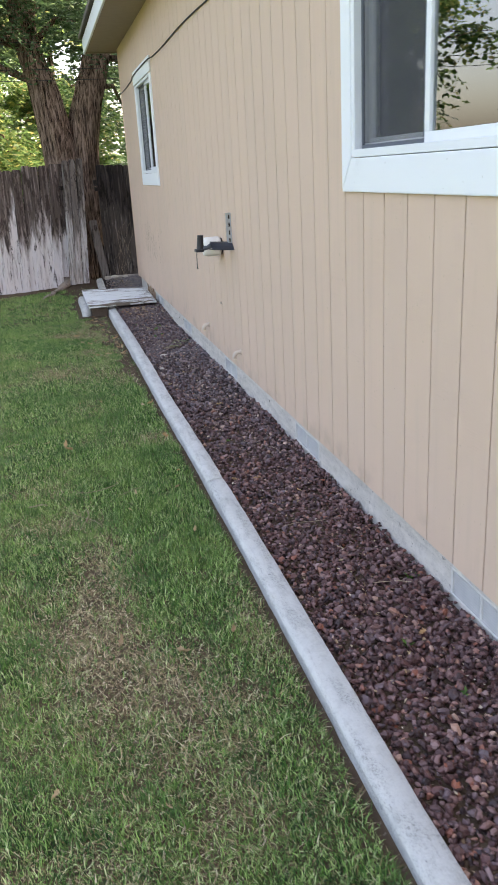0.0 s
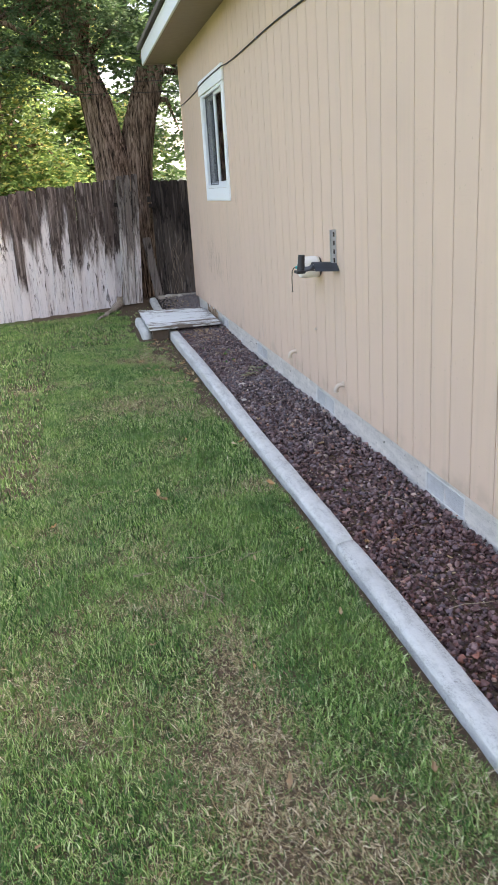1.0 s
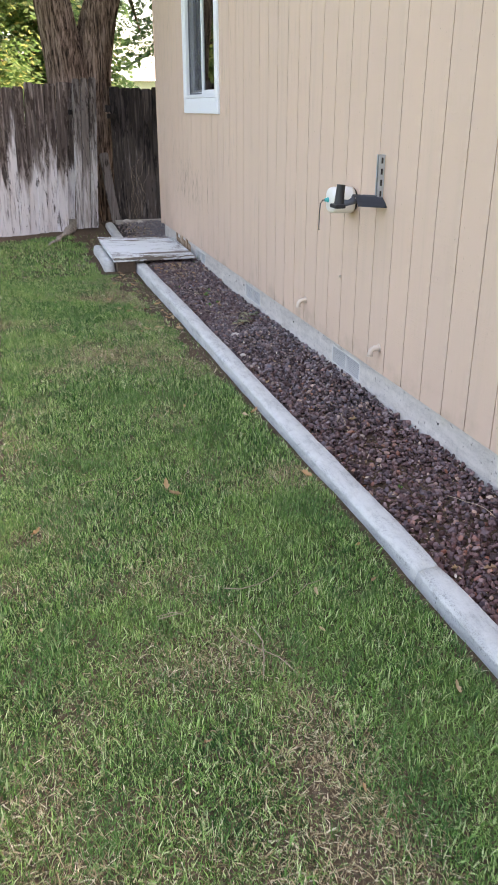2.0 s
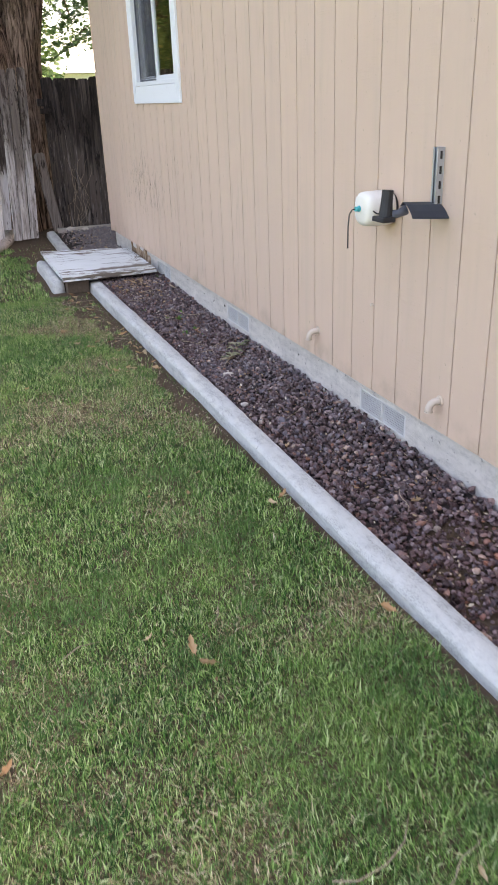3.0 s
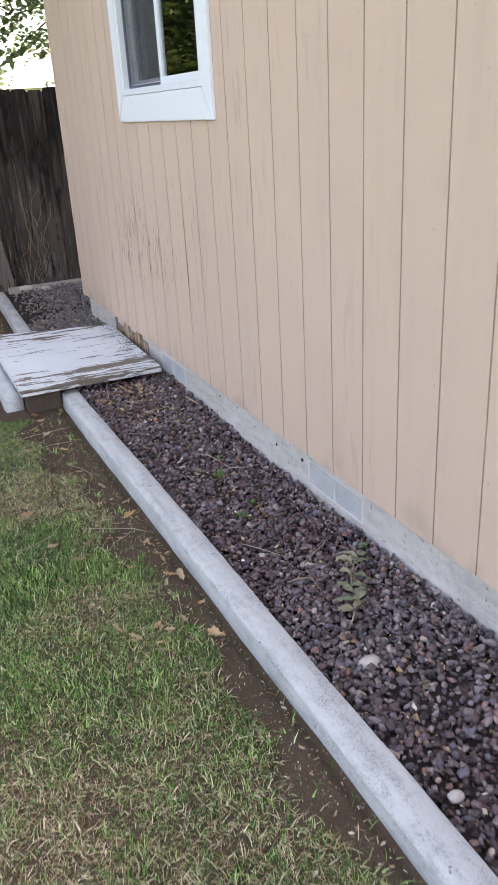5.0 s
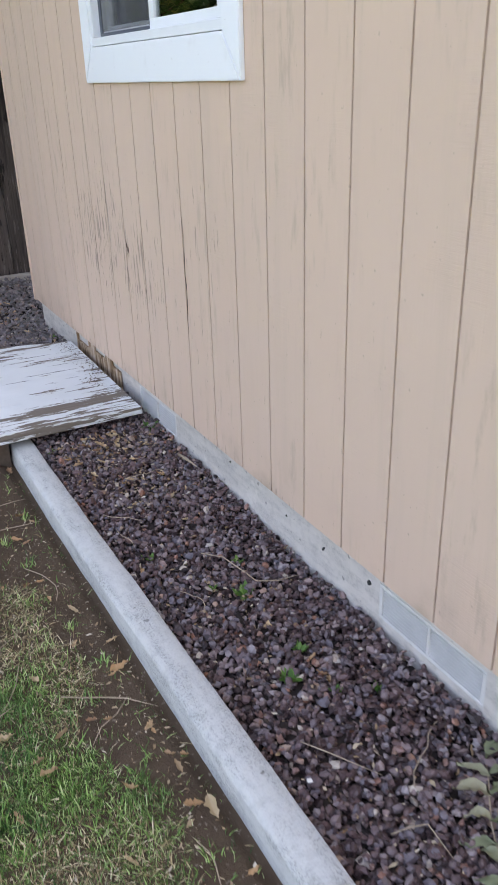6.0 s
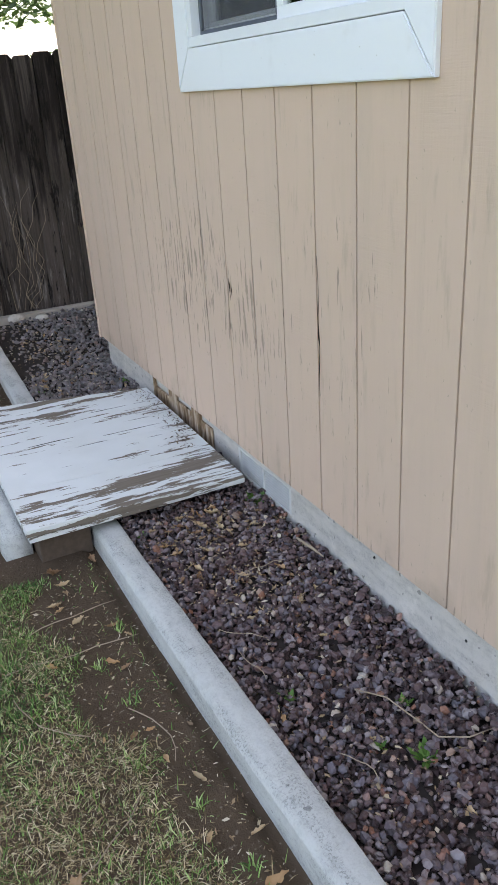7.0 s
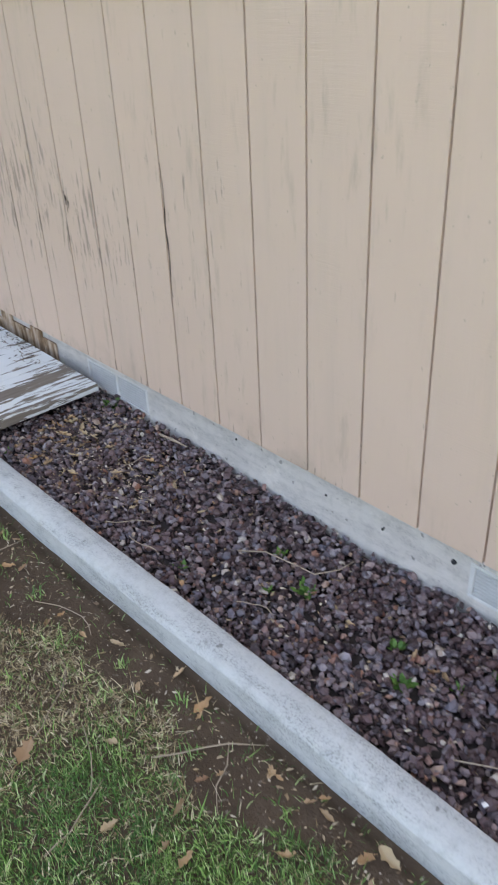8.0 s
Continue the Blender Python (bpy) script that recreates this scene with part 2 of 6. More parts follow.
def gravel_stone():
    k = Mat("lava_gravel")
    tone = k.steps(k.island(), [(0.0, (0.020, 0.014, 0.015)), (0.22, (0.066, 0.038, 0.037)), (0.44, (0.145, 0.086, 0.080)), (0.62, (0.130, 0.120, 0.138)),
                                (0.78, (0.22, 0.152, 0.140)), (0.90, (0.31, 0.27, 0.27)), (0.96, (0.28, 0.115, 0.065)), (1.0, (0.56, 0.49, 0.40))])
    ruddy = k.between(k.noise(1.1, 3), 0.42, 0.62)
    c = k.mix(k.math("MULTIPLY", ruddy, 0.25), tone, (0.10, 0.045, 0.04))
    c = k.mix(k.math("MULTIPLY", k.between(k.noise(0.8, 3), 0.5, 0.66), 0.18), c, (0.17, 0.15, 0.16))
    # redder, fresher stone towards the house front
    c = k.mix(k.math("MULTIPLY", k.math("SUBTRACT", 1.0, k.between(k.axis(1), 3.0, 6.5)), 0.85), c, (1.0, 0.70, 0.64), "MULTIPLY")
    # a paler grey mix past the old board
    c = k.mix(k.math("MULTIPLY", k.between(k.axis(1), 10.8, 11.4), 0.5), c, (0.25, 0.235, 0.23))
    c = k.mix(k.math("MULTIPLY", k.between(k.noise(160, 3, 0.7), 0.52, 0.68), 0.2), c, (0.24, 0.20, 0.20))
    return k.done(c, 0.5, k.bump(k.noise(190, 4, 0.7), 0.5, 0.003), spec=0.45)


def blade(name, stops, through_=0.35, patch=None, spec=0.3):
    k = Mat(name)
    c = k.steps(k.island(), stops)
    if patch:
        c = k.mix(k.math("MULTIPLY", k.between(k.noise(1.8, 4), 0.42, 0.62), 0.30), c, patch)
        c = k.mix(k.math("MULTIPLY", k.between(k.noise(8.0, 3, coords=k.scaled((1, 1, 0))), 0.50, 0.66), 0.42), c, (0.030, 0.105, 0.032))
        c = k.mix(k.math("MULTIPLY", k.between(k.noise(2.6, 3, coords=k.scaled((1, 1, 0))), 0.50, 0.66), 0.5), c, (0.075, 0.185, 0.05))
    return k.done(c, 0.5, spec=spec, through_=through_)


def fence_wood(name, bare, dark, white, wear=(0.28, 0.50), old_stain=0.82):
    k = Mat(name)
    z = k.axis(2)
    grain = k.noise(1.0, 5, 0.65, stretch=(55, 55, 2.2))
    c = k.mix(k.between(grain, 0.3, 0.7), bare, tuple(v * 0.3 for v in bare))
    c = k.mix(k.math("MULTIPLY", k.random(), 0.5), c, tuple(v * 1.7 for v in bare))
    # old brown stain above, running down in drips over a bleached lime wash
    border = k.math("ADD", z, k.math("MULTIPLY", k.math("SUBTRACT", k.noise(3.0, 5, 0.6, stretch=(4.4, 4.4, 0.7)), 0.5), 1.5))
    border = k.math("ADD", border, k.math("MULTIPLY", k.math("SUBTRACT", k.random(), 0.5), 0.8))
    low = k.math("SUBTRACT", 1.0, k.between(border, 0.68, 1.12))
    if white:
        worn = k.between(k.noise(1.0, 5, 0.7, stretch=(34, 34, 3.0)), *wear)
        c = k.mix(k.math("MULTIPLY", k.math("MULTIPLY", low, worn), 0.92), c, white)
    brown = k.math("MULTIPLY", k.between(border, 0.80, 1.25), k.between(k.noise(1.0, 5, 0.7, stretch=(26, 26, 1.3)), 0.30, 0.54))
    c = k.mix(k.math("MULTIPLY", brown, old_stain), c, tuple(v * 1.15 for v in dark))
    mould = k.noise(2.2, 6, 0.75, stretch=(6.5, 6.5, 1.2))
    stain = k.between(k.math("SUBTRACT", mould, k.math("MULTIPLY", low, 0.06)), 0.51, 0.57)
    c = k.mix(k.math("MULTIPLY", stain, 0.88), c, dark)
    crack = k.between(k.noise(1.0, 4, 0.6, stretch=(75, 75, 1.6)), 0.66, 0.70)
    c = k.mix(k.math("MULTIPLY", crack, 0.8), c, (0.02, 0.016, 0.013))
    h = k.math("SUBTRACT", grain, crack)
    return k.done(c, 0.85, k.bump(h, 0.7, 0.006), spec=0.2)


def bark():
    k = Mat("tree_bark")
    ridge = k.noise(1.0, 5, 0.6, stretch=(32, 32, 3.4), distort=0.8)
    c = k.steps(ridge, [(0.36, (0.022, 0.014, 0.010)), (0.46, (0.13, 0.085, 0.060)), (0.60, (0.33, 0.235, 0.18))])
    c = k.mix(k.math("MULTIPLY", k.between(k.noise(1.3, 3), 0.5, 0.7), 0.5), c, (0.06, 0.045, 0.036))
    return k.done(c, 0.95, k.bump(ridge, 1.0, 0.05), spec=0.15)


def peeling_board():
    k = Mat("peeling_white_board")
    along = k.noise(1.0, 6, 0.68, stretch=(2.4, 22, 22))
    patch = k.noise(2.6, 4, 0.6, stretch=(0.8, 1.6, 1))
    # paint lost most along the front plank, the back edge and the house end
    y, x = k.axis(1), k.axis(0)
    lost = k.math("ADD", k.math("MULTIPLY", k.math("SUBTRACT", 1.0, k.between(y, 9.92, 10.12)), 0.085), k.math("MULTIPLY", k.between(y, 10.62, 10.95), 0.055))
    lost = k.math("SUBTRACT", k.math("ADD", lost, k.math("MULTIPLY", k.between(x, 0.95, 1.15), 0.02)), 0.036)
    bare = k.between(k.math("ADD", lost, k.math("ADD", k.math("MULTIPLY", along, 0.75), k.math("MULTIPLY", patch, 0.42))), 0.632, 0.646)
    wood = k.mix(k.noise(1.0, 5, 0.6, stretch=(6, 90, 90)), (0.30, 0.25, 0.20), (0.10, 0.08, 0.065))
    paint = k.mix(k.noise(5, 4), (0.80, 0.82, 0.81), (0.64, 0.66, 0.63))
    split = k.between(k.noise(1.0, 3, 0.5, stretch=(2.0, 42, 42)), 0.69, 0.715)
    c = k.mix(bare, paint, wood)
    c = k.mix(split, c, (0.03, 0.025, 0.02))
    h = k.math("SUBTRACT", k.math("SUBTRACT", 1.0, k.math("MULTIPLY", bare, 0.5)), split)
    return k.done(c, 0.75, k.bump(h, 0.6, 0.004), spec=0.25)


def rotten_wood():
    k = Mat("rotten_painted_wood")
    n = k.noise(1.0, 5, 0.65, stretch=(20, 26, 5))
    c = k.steps(n, [(0.32, (0.05, 0.033, 0.022)), (0.46, (0.25, 0.155, 0.09)), (0.55, (0.45, 0.33, 0.23)), (0.66, (0.62, 0.50, 0.40))])
    return k.done(c, 0.9, k.bump(n, 0.9, 0.01), spec=0.15)


def plain(name, a, rough=0.5, metal=0.0, vary=0.15, scale=12, spec=0.4, bump=0.05):
    k = Mat(name)
    c = k.mix(k.noise(scale, 4), tuple(v * (1 - vary) for v in a), tuple(min(1, v * (1 + vary)) for v in a))
    return k.done(c, rough, k.bump(k.noise(scale * 8, 3), bump, 0.002), metal, spec)


def glass():
    k = Mat("window_glass")
    clear, gloss = k.n.new("ShaderNodeBsdfTransparent"), k.n.new("ShaderNodeBsdfGlossy")
    clear.inputs[0].default_value = (0.72, 0.80, 0.76, 1)
    gloss.inputs["Roughness"].default_value = 0.01
    fres, mixer = k.n.new("ShaderNodeFresnel"), k.n.new("ShaderNodeMixShader")
    fres.inputs["IOR"].default_value = 2.7
    k.l.new(fres.outputs[0], mixer.inputs[0])
    k.l.new(clear.outputs[0], mixer.inputs[1])
    k.l.new(gloss.outputs[0], mixer.inputs[2])
    k.l.new(mixer.outputs[0], k.n["Material Output"].inputs["Surface"])
    return k.m


def mesh_screen():
    k = Mat("insect_screen")
    clear, dull = k.n.new("ShaderNodeBsdfTransparent"), k.n.new("ShaderNodeBsdfDiffuse")
    dull.inputs[0].default_value = (0.13, 0.13, 0.14, 1)
    mixer = k.n.new("ShaderNodeMixShader")
    mixer.inputs[0].default_value = 0.34
    k.l.new(clear.outputs[0], mixer.inputs[1])
    k.l.new(dull.outputs[0], mixer.inputs[2])
    k.l.new(mixer.outputs[0], k.n["Material Output"].inputs["Surface"])
    return k.m


def shingle():
    k = Mat("roof_shingle")
    c = k.mix(k.noise(30, 4), (0.10, 0.085, 0.07), (0.19, 0.165, 0.145))
    return k.done(c, 0.9, k.bump(k.noise(60, 4), 0.5, 0.01), spec=0.2)


def dead_leaf():
    k = Mat("dead_leaf")
    c = k.steps(k.random(), [(0.0, (0.56, 0.33, 0.16)), (0.25, (0.64, 0.46, 0.27)), (0.5, (0.60, 0.47, 0.29)), (0.75, (0.28, 0.15, 0.08)), (0.9, (0.50, 0.33, 0.19)), (1.0, (0.34, 0.25, 0.14))])
    c = k.mix(k.math("MULTIPLY", k.noise(55, 4), 0.4), c, (0.22, 0.13, 0.07))
    return k.done(c, 0.7, spec=0.3, through_=0.2)


SIDING, TRIM, VINYL = siding_paint(), white_paint(), plain("white_vinyl", (0.78, 0.79, 0.80), 0.35, vary=0.04)
CURB_STONE = concrete("curb_concrete", (0.54, 0.54, 0.508), (0.43, 0.432, 0.405), 0.7, 0.74, 0.75, 0.2)
FOUND_STONE = concrete("foundation_concrete", (0.61, 0.565, 0.515), (0.475, 0.44, 0.40), 0.7, 0.685)
SOIL, GRAVEL = soil(), gravel_stone()
# dark backing colour: paints the shade inside the siding grooves
GROOVE_SHADE = plain("groove_shade_backing", (0.10, 0.078, 0.062), 0.9, vary=0.3, scale=30)
DARK_SOIL = plain("dark_gap_soil", (0.035, 0.026, 0.022), 0.95, vary=0.4, scale=30, bump=0.6)
GRASS = blade("grass_blade", [(0.0, (0.008, 0.028, 0.006)), (0.32, (0.036, 0.106, 0.021)), (0.58, (0.130, 0.290, 0.060)), (0.82, (0.39, 0.58, 0.18)), (1.0, (0.74, 0.79, 0.44))], 0.15, patch=(0.29, 0.42, 0.115), spec=0.22)
THATCH = blade("matted_thatch", [(0.0, (0.06, 0.042, 0.024)), (0.4, (0.20, 0.145, 0.08)), (0.75, (0.42, 0.33, 0.19)), (1.0, (0.72, 0.62, 0.42))], 0.1, spec=0.15)
STRAW = blade("dry_grass_blade", [(0.0, (0.15, 0.10, 0.05)), (0.35, (0.38, 0.285, 0.15)), (0.7, (0.62, 0.50, 0.30)), (1.0, (0.84, 0.74, 0.53))], 0.18, spec=0.2)
FENCE_OLD = fence_wood("weathered_fence_wood", (0.25, 0.205, 0.185), (0.036, 0.024, 0.020), (0.66, 0.61, 0.60))
FENCE_GREY = fence_wood("grey_fence_wood", (0.27, 0.235, 0.215), (0.040, 0.028, 0.024), (0.54, 0.50, 0.485), (0.36, 0.60), 0.55)
FENCE_BARE = fence_wood("bare_grey_fence_wood", (0.28, 0.242, 0.222), (0.035, 0.026, 0.022), None, (0.3, 0.5), 0.5)
FENCE_DARK = fence_wood("dark_fence_wood", (0.095, 0.076, 0.066), (0.014, 0.010, 0.009), (0.28, 0.25, 0.23), (0.52, 0.72))
ROOT_WOOD = fence_wood("pale_root_wood", (0.30, 0.25, 0.21), (0.07, 0.05, 0.04), (0.40, 0.35, 0.31), (0.40, 0.62), 0.2)
BARK, BOARD, ROT = bark(), peeling_board(), rotten_wood()
LEAF_DEEP = blade("deep_green_leaf", [(0.0, (0.042, 0.085, 0.038)), (0.6, (0.08, 0.14, 0.06)), (1.0, (0.13, 0.195, 0.085))], 0.45)
LEAF_LIME = blade("yellow_green_leaf", [(0.0, (0.07, 0.14, 0.045)), (0.5, (0.14, 0.235, 0.075)), (0.85, (0.27, 0.35, 0.12)), (1.0, (0.50, 0.42, 0.15))], 0.5)
WEED = blade("weed_leaf", [(0.0, (0.06, 0.15, 0.03)), (1.0, (0.15, 0.27, 0.06))], 0.35)
BARE_WOOD = plain("bare_dark_wood", (0.10, 0.07, 0.05), 0.9, vary=0.4, scale=60)
DEAD, TWIG = dead_leaf(), plain("dry_twig", (0.36, 0.28, 0.20), 0.85, vary=0.35, scale=30)
def wilted_leaf():
    k = Mat("wilted_leaf")
    c = k.steps(k.random(), [(0.0, (0.20, 0.24, 0.13)), (0.4, (0.30, 0.32, 0.19)), (0.75, (0.38, 0.34, 0.22)), (1.0, (0.30, 0.22, 0.14))])
    c = k.mix(k.math("MULTIPLY", k.noise(60, 4), 0.4), c, (0.16, 0.15, 0.09))
    return k.done(c, 0.65, spec=0.3, through_=0.2)


WILTED = wilted_leaf()
GLASS, SCREEN = glass(), mesh_screen()
ROOM, BLIND = plain("room_paint", (0.45, 0.44, 0.42), 0.8), plain("blind_slat", (0.62, 0.62, 0.60), 0.6)
CURTAIN = plain("green_curtain", (0.42, 0.58, 0.46), 0.85)
STEEL = plain("galvanised_steel", (0.52, 0.56, 0.62), 0.38, 0.9, 0.2, 25)
GREY_METAL = plain("dark_grey_coated_metal", (0.085, 0.095, 0.115), 0.45, 0.0, 0.2, 20)
BLACK = plain("black_plastic", (0.02, 0.02, 0.022), 0.5)
WHITE_PLASTIC, TEAL = plain("white_plastic", (0.78, 0.74, 0.67), 0.4, vary=0.05), plain("teal_plastic", (0.03, 0.42, 0.45), 0.4)
TAN_PIPE = plain("tan_painted_pipe", (0.60, 0.50, 0.41), 0.6)
VENT_METAL = plain("vent_aluminium", (0.59, 0.575, 0.545), 0.6, 0.0, 0.15, 20)
VENT_GAP = plain("vent_gap_backing", (0.30, 0.29, 0.28), 0.8, vary=0.3, scale=60)
# near black, painted where a hollow would lie in shadow
SHADOW_VOID = plain("void_shadow", (0.03, 0.03, 0.03), 0.9)
SOFFIT, SHINGLE = plain("soffit_paint", (0.30, 0.235, 0.185), 0.8), shingle()
PALE_STONE = concrete("pale_stone", (0.56, 0.50, 0.44), (0.44, 0.39, 0.34))
NEIGHBOUR = plain("white_stucco", (0.82, 0.81, 0.78), 0.8)

# ---------------------------------------------------------------- ground
def build_ground():
    xs = np.unique(np.concatenate([np.linspace(-400, -8, 12), np.linspace(-8, -2, 24), np.linspace(-2, 0.4, 50), np.linspace(0.4, 0.66, 27), np.linspace(0.66, 1.4, 12), np.linspace(1.4, 8, 14), np.linspace(8, 400, 12)]))
    ys = np.unique(np.concatenate([np.linspace(-400, -5, 12), np.linspace(-5, 1, 24), np.linspace(1, 14, 220), np.linspace(14, 30, 24), np.linspace(30, 400, 12)]))
    verts = np.array([(x, y, soil_z(x, y) if abs(x) < 9 and -6 < y < 31 else 0.0) for y in ys for x in xs])
    w = len(xs)
    i, j = np.meshgrid(np.arange(len(ys) - 1), np.arange(w - 1), indexing="ij")
    a = (i * w + j).ravel()
    quads = np.stack([a, a + 1, a + w + 1, a + w], 1)
    ob = new("ground", mesh_from_arrays("ground", verts, [quads], SOIL, True))
    return tagged(ob, "dark brown soil under lawn and gravel bed", "ground", kind="structure")


build_ground()


def curb_segment(y0, y1, parent, x_shift=0.0, lift=0.0):
    profile = [(-0.050, -0.14), (-0.047, 0.0), (-0.045, 0.028), (-0.040, 0.039), (-0.031, 0.045), (0.0, 0.051), (0.033, 0.053), (0.043, 0.050), (0.048, 0.036), (0.052, -0.14)]
    bm, rings = bmesh.new(), []
    n = max(4, int((y1 - y0) / 0.06))
    for i in range(n + 1):
        y = y0 + (y1 - y0) * i / n
        end = min(i, n - i)
        pinch = 0.006 if end == 0 else 0.0
        ring = []
        for px, pz in profile:
            wob = 0.0032 * noise.noise((px * 20, y * 1.6, pz * 20)) + 0.0018 * noise.noise((px * 9, y * 9, pz * 50))
            base = lerp_table([(0, 0.004), (4.5, 0.004), (8, -0.012), (10, -0.01), (13, 0.0)], y)
            top = pz > 0.0
            ring.append(bm.verts.new((curb_x(y) + x_shift + px * (1 - pinch * 4) + wob, y, base + lift + pz - (pinch if top else 0) + wob)))
        rings.append(ring)
    for a, b in zip(rings, rings[1:]):
        for k in range(len(profile) - 1):
            bm.faces.new((a[k], b[k], b[k + 1], a[k + 1]))
        for k in (2, 7):
            bm.edges.get((a[k], b[k])).smooth = False
    bm.faces.new(rings[0])
    bm.faces.new(rings[-1][::-1])
    return part("curb_segment", bm, CURB_STONE, parent, smooth=True)


curb = tagged(empty("curb", (0.62, 1.0, 0)), "pale grey cast concrete lawn edging with open joints", "curb", kind="structure")
for a, b in ((-3.0, -0.42), (-0.412, 3.857), (3.863, 9.96), (9.968, 13.05)):
    curb_segment(a, b, curb)

# ---------------------------------------------------------------- house shell
WINDOWS = [(1.95, 3.37), (8.765, 10.125)]          # outer edges of the trim along the wall
WIN_Z0, WIN_Z1, TRIM_W = 1.455, 2.70, 0.105
OPENINGS = [(a + TRIM_W, b - TRIM_W, WIN_Z0 + 0.125, WIN_Z1 - 0.14) for a, b in WINDOWS]


def rect_minus(y0, y1, z0, z1, holes):
    """The rectangles that are left of one after the holes are cut out of it."""
    rects = [(y0, y1, z0, z1)]
    for a, b, c, d in holes:
        out = []
        for r in rects:
            if r[1] <= a or r[0] >= b or r[3] <= c or r[2] >= d:
                out.append(r)
                continue
            if r[0] < a:
                out.append((r[0], a, r[2], r[3]))
            if r[1] > b:
                out.append((b, r[1], r[2], r[3]))
            m0, m1 = max(r[0], a), min(r[1], b)
            if r[2] < c:
                out.append((m0, m1, r[2], c))
            if r[3] > d:
                out.append((m0, m1, d, r[3]))
        rects = out
    return rects


def build_shell():
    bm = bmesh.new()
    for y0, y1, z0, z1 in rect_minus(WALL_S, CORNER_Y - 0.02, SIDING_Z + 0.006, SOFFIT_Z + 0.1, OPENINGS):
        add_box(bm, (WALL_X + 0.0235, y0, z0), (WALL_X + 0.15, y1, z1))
    # wall behind the strips, coloured dark so the grooves look shaded
    wall = part("wall_west", bm, GROOVE_SHADE)
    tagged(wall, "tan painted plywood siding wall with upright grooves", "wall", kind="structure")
    # foundation, with pockets for the vents
    holes = [(y, y + 0.42, 0.045, 0.158) for y in VENTS]
    bm = bmesh.new()
    for y0, y1, z0, z1 in rect_minus(WALL_S, CORNER_Y - 0.03, -0.3, SIDING_Z + 0.02, holes):
        n = max(1, int((y1 - y0) / 0.12))
        for i in range(n):
            a, b = y0 + (y1 - y0) * i / n, y0 + (y1 - y0) * (i + 1) / n
            add_box(bm, (FOUND_X, a, z0), (FOUND_X + 0.18, b, z1))
    bmesh.ops.remove_doubles(bm, verts=bm.verts[:], dist=0.0005)
    for v in bm.verts:
        if v.co.x < FOUND_X + 0.01:
            v.co.x += 0.004 * noise.noise((v.co.y * 2, v.co.z * 6, 5)) + 0.002 * noise.noise((v.co.y * 9, v.co.z * 9, 1))
    tagged(part("foundation", bm, FOUND_STONE), "grey cast concrete house foundation with small pits", "foundation", kind="structure")
    # dark sheet whose colour stands for the unlit crawlspace
    tagged(part("crawlspace_dark_sheet", box((FOUND_X + 0.2, WALL_S, -0.3), (FOUND_X + 0.24, CORNER_Y - 0.05, SIDING_Z)), SHADOW_VOID), "dark sheet painted as the unlit crawlspace behind the vents", "wall", kind="structure")
    # the other walls close the house
    bm = box((WALL_X + 0.152, CORNER_Y - 0.15, SIDING_Z), (9.0, CORNER_Y, SOFFIT_Z + 0.1))
    tagged(part("wall_north", bm, SIDING), "tan painted end wall of the house", "wall", kind="structure")
    tagged(part("wall_north_base", box((FOUND_X + 0.182, CORNER_Y - 0.18, -0.3), (9.0, CORNER_Y - 0.02, SIDING_Z - 0.002)), FOUND_STONE), "grey concrete base under the end wall", "foundation", kind="structure")
    tagged(part("wall_east", box((8.85, WALL_S, -0.3), (9.0, CORNER_Y - 0.16, SOFFIT_Z + 0.1)), SIDING), "tan painted back wall of the house", "wall", kind="structure")
    tagged(part("wall_south", box((WALL_X + 0.152, WALL_S, -0.3), (8.84, WALL_S + 0.15, SOFFIT_Z + 0.1)), SIDING), "tan painted front wall of the house", "wall", kind="structure")
    bm = bmesh.new()
    add_box(bm, (0.80, WALL_S - 0.3, SOFFIT_Z), (WALL_X + 0.01, CORNER_Y + 0.27, SOFFIT_Z + 0.02))
    add_box(bm, (WALL_X + 0.01, CORNER_Y + 0.002, SOFFIT_Z), (9.0, CORNER_Y + 0.27, SOFFIT_Z + 0.02))
    tagged(part("soffit", bm, SOFFIT), "tan plywood soffit under the eave", "soffit", kind="structure")
    tagged(part("fascia", box((0.775, WALL_S - 0.32, SOFFIT_Z - 0.02), (0.798, CORNER_Y + 0.30, SOFFIT_Z + 0.16), 0.003), TRIM), "white painted fascia board along the eave", "fascia", kind="structure")
    tagged(part("fascia_end", box((0.80, CORNER_Y + 0.272, SOFFIT_Z - 0.015), (9.0, CORNER_Y + 0.294, SOFFIT_Z + 0.12), 0.003), SOFFIT), "tan painted board closing the eave end", "fascia", kind="structure")
    bm = bmesh.new()
    ridge = (5.1, 4.75)
    for x0, z0, x1, z1 in ((0.73, SOFFIT_Z + 0.165, *ridge), (9.5, SOFFIT_Z + 0.165, *ridge)):
        vs = []
        for dz in (0.0, 0.05):
            for x, z in ((x0, z0), (x1, z1)):
                for y in (WALL_S - 0.35, CORNER_Y + 0.33):
                    vs.append(bm.verts.new((x, y, z + dz)))
        for f in ((0, 1, 3, 2), (4, 6, 7, 5), (0, 4, 5, 1), (2, 3, 7, 6), (0, 2, 6, 4), (1, 5, 7, 3)):
            bm.faces.new([vs[i] for i in f])
    tagged(part("roof", bm, SHINGLE), "brown shingle roof over the house", "roof", kind="structure")
    bm = bmesh.new()
    for y in (WALL_S + 0.075, CORNER_Y - 0.075):
        vs = [bm.verts.new((x, y + d, z)) for d in (-0.05, 0.05) for x, z in ((1.0, SOFFIT_Z + 0.105), (9.2, SOFFIT_Z + 0.105), (5.1, 4.7))]
        bm.faces.new(vs[:3])
        bm.faces.new(vs[3:])
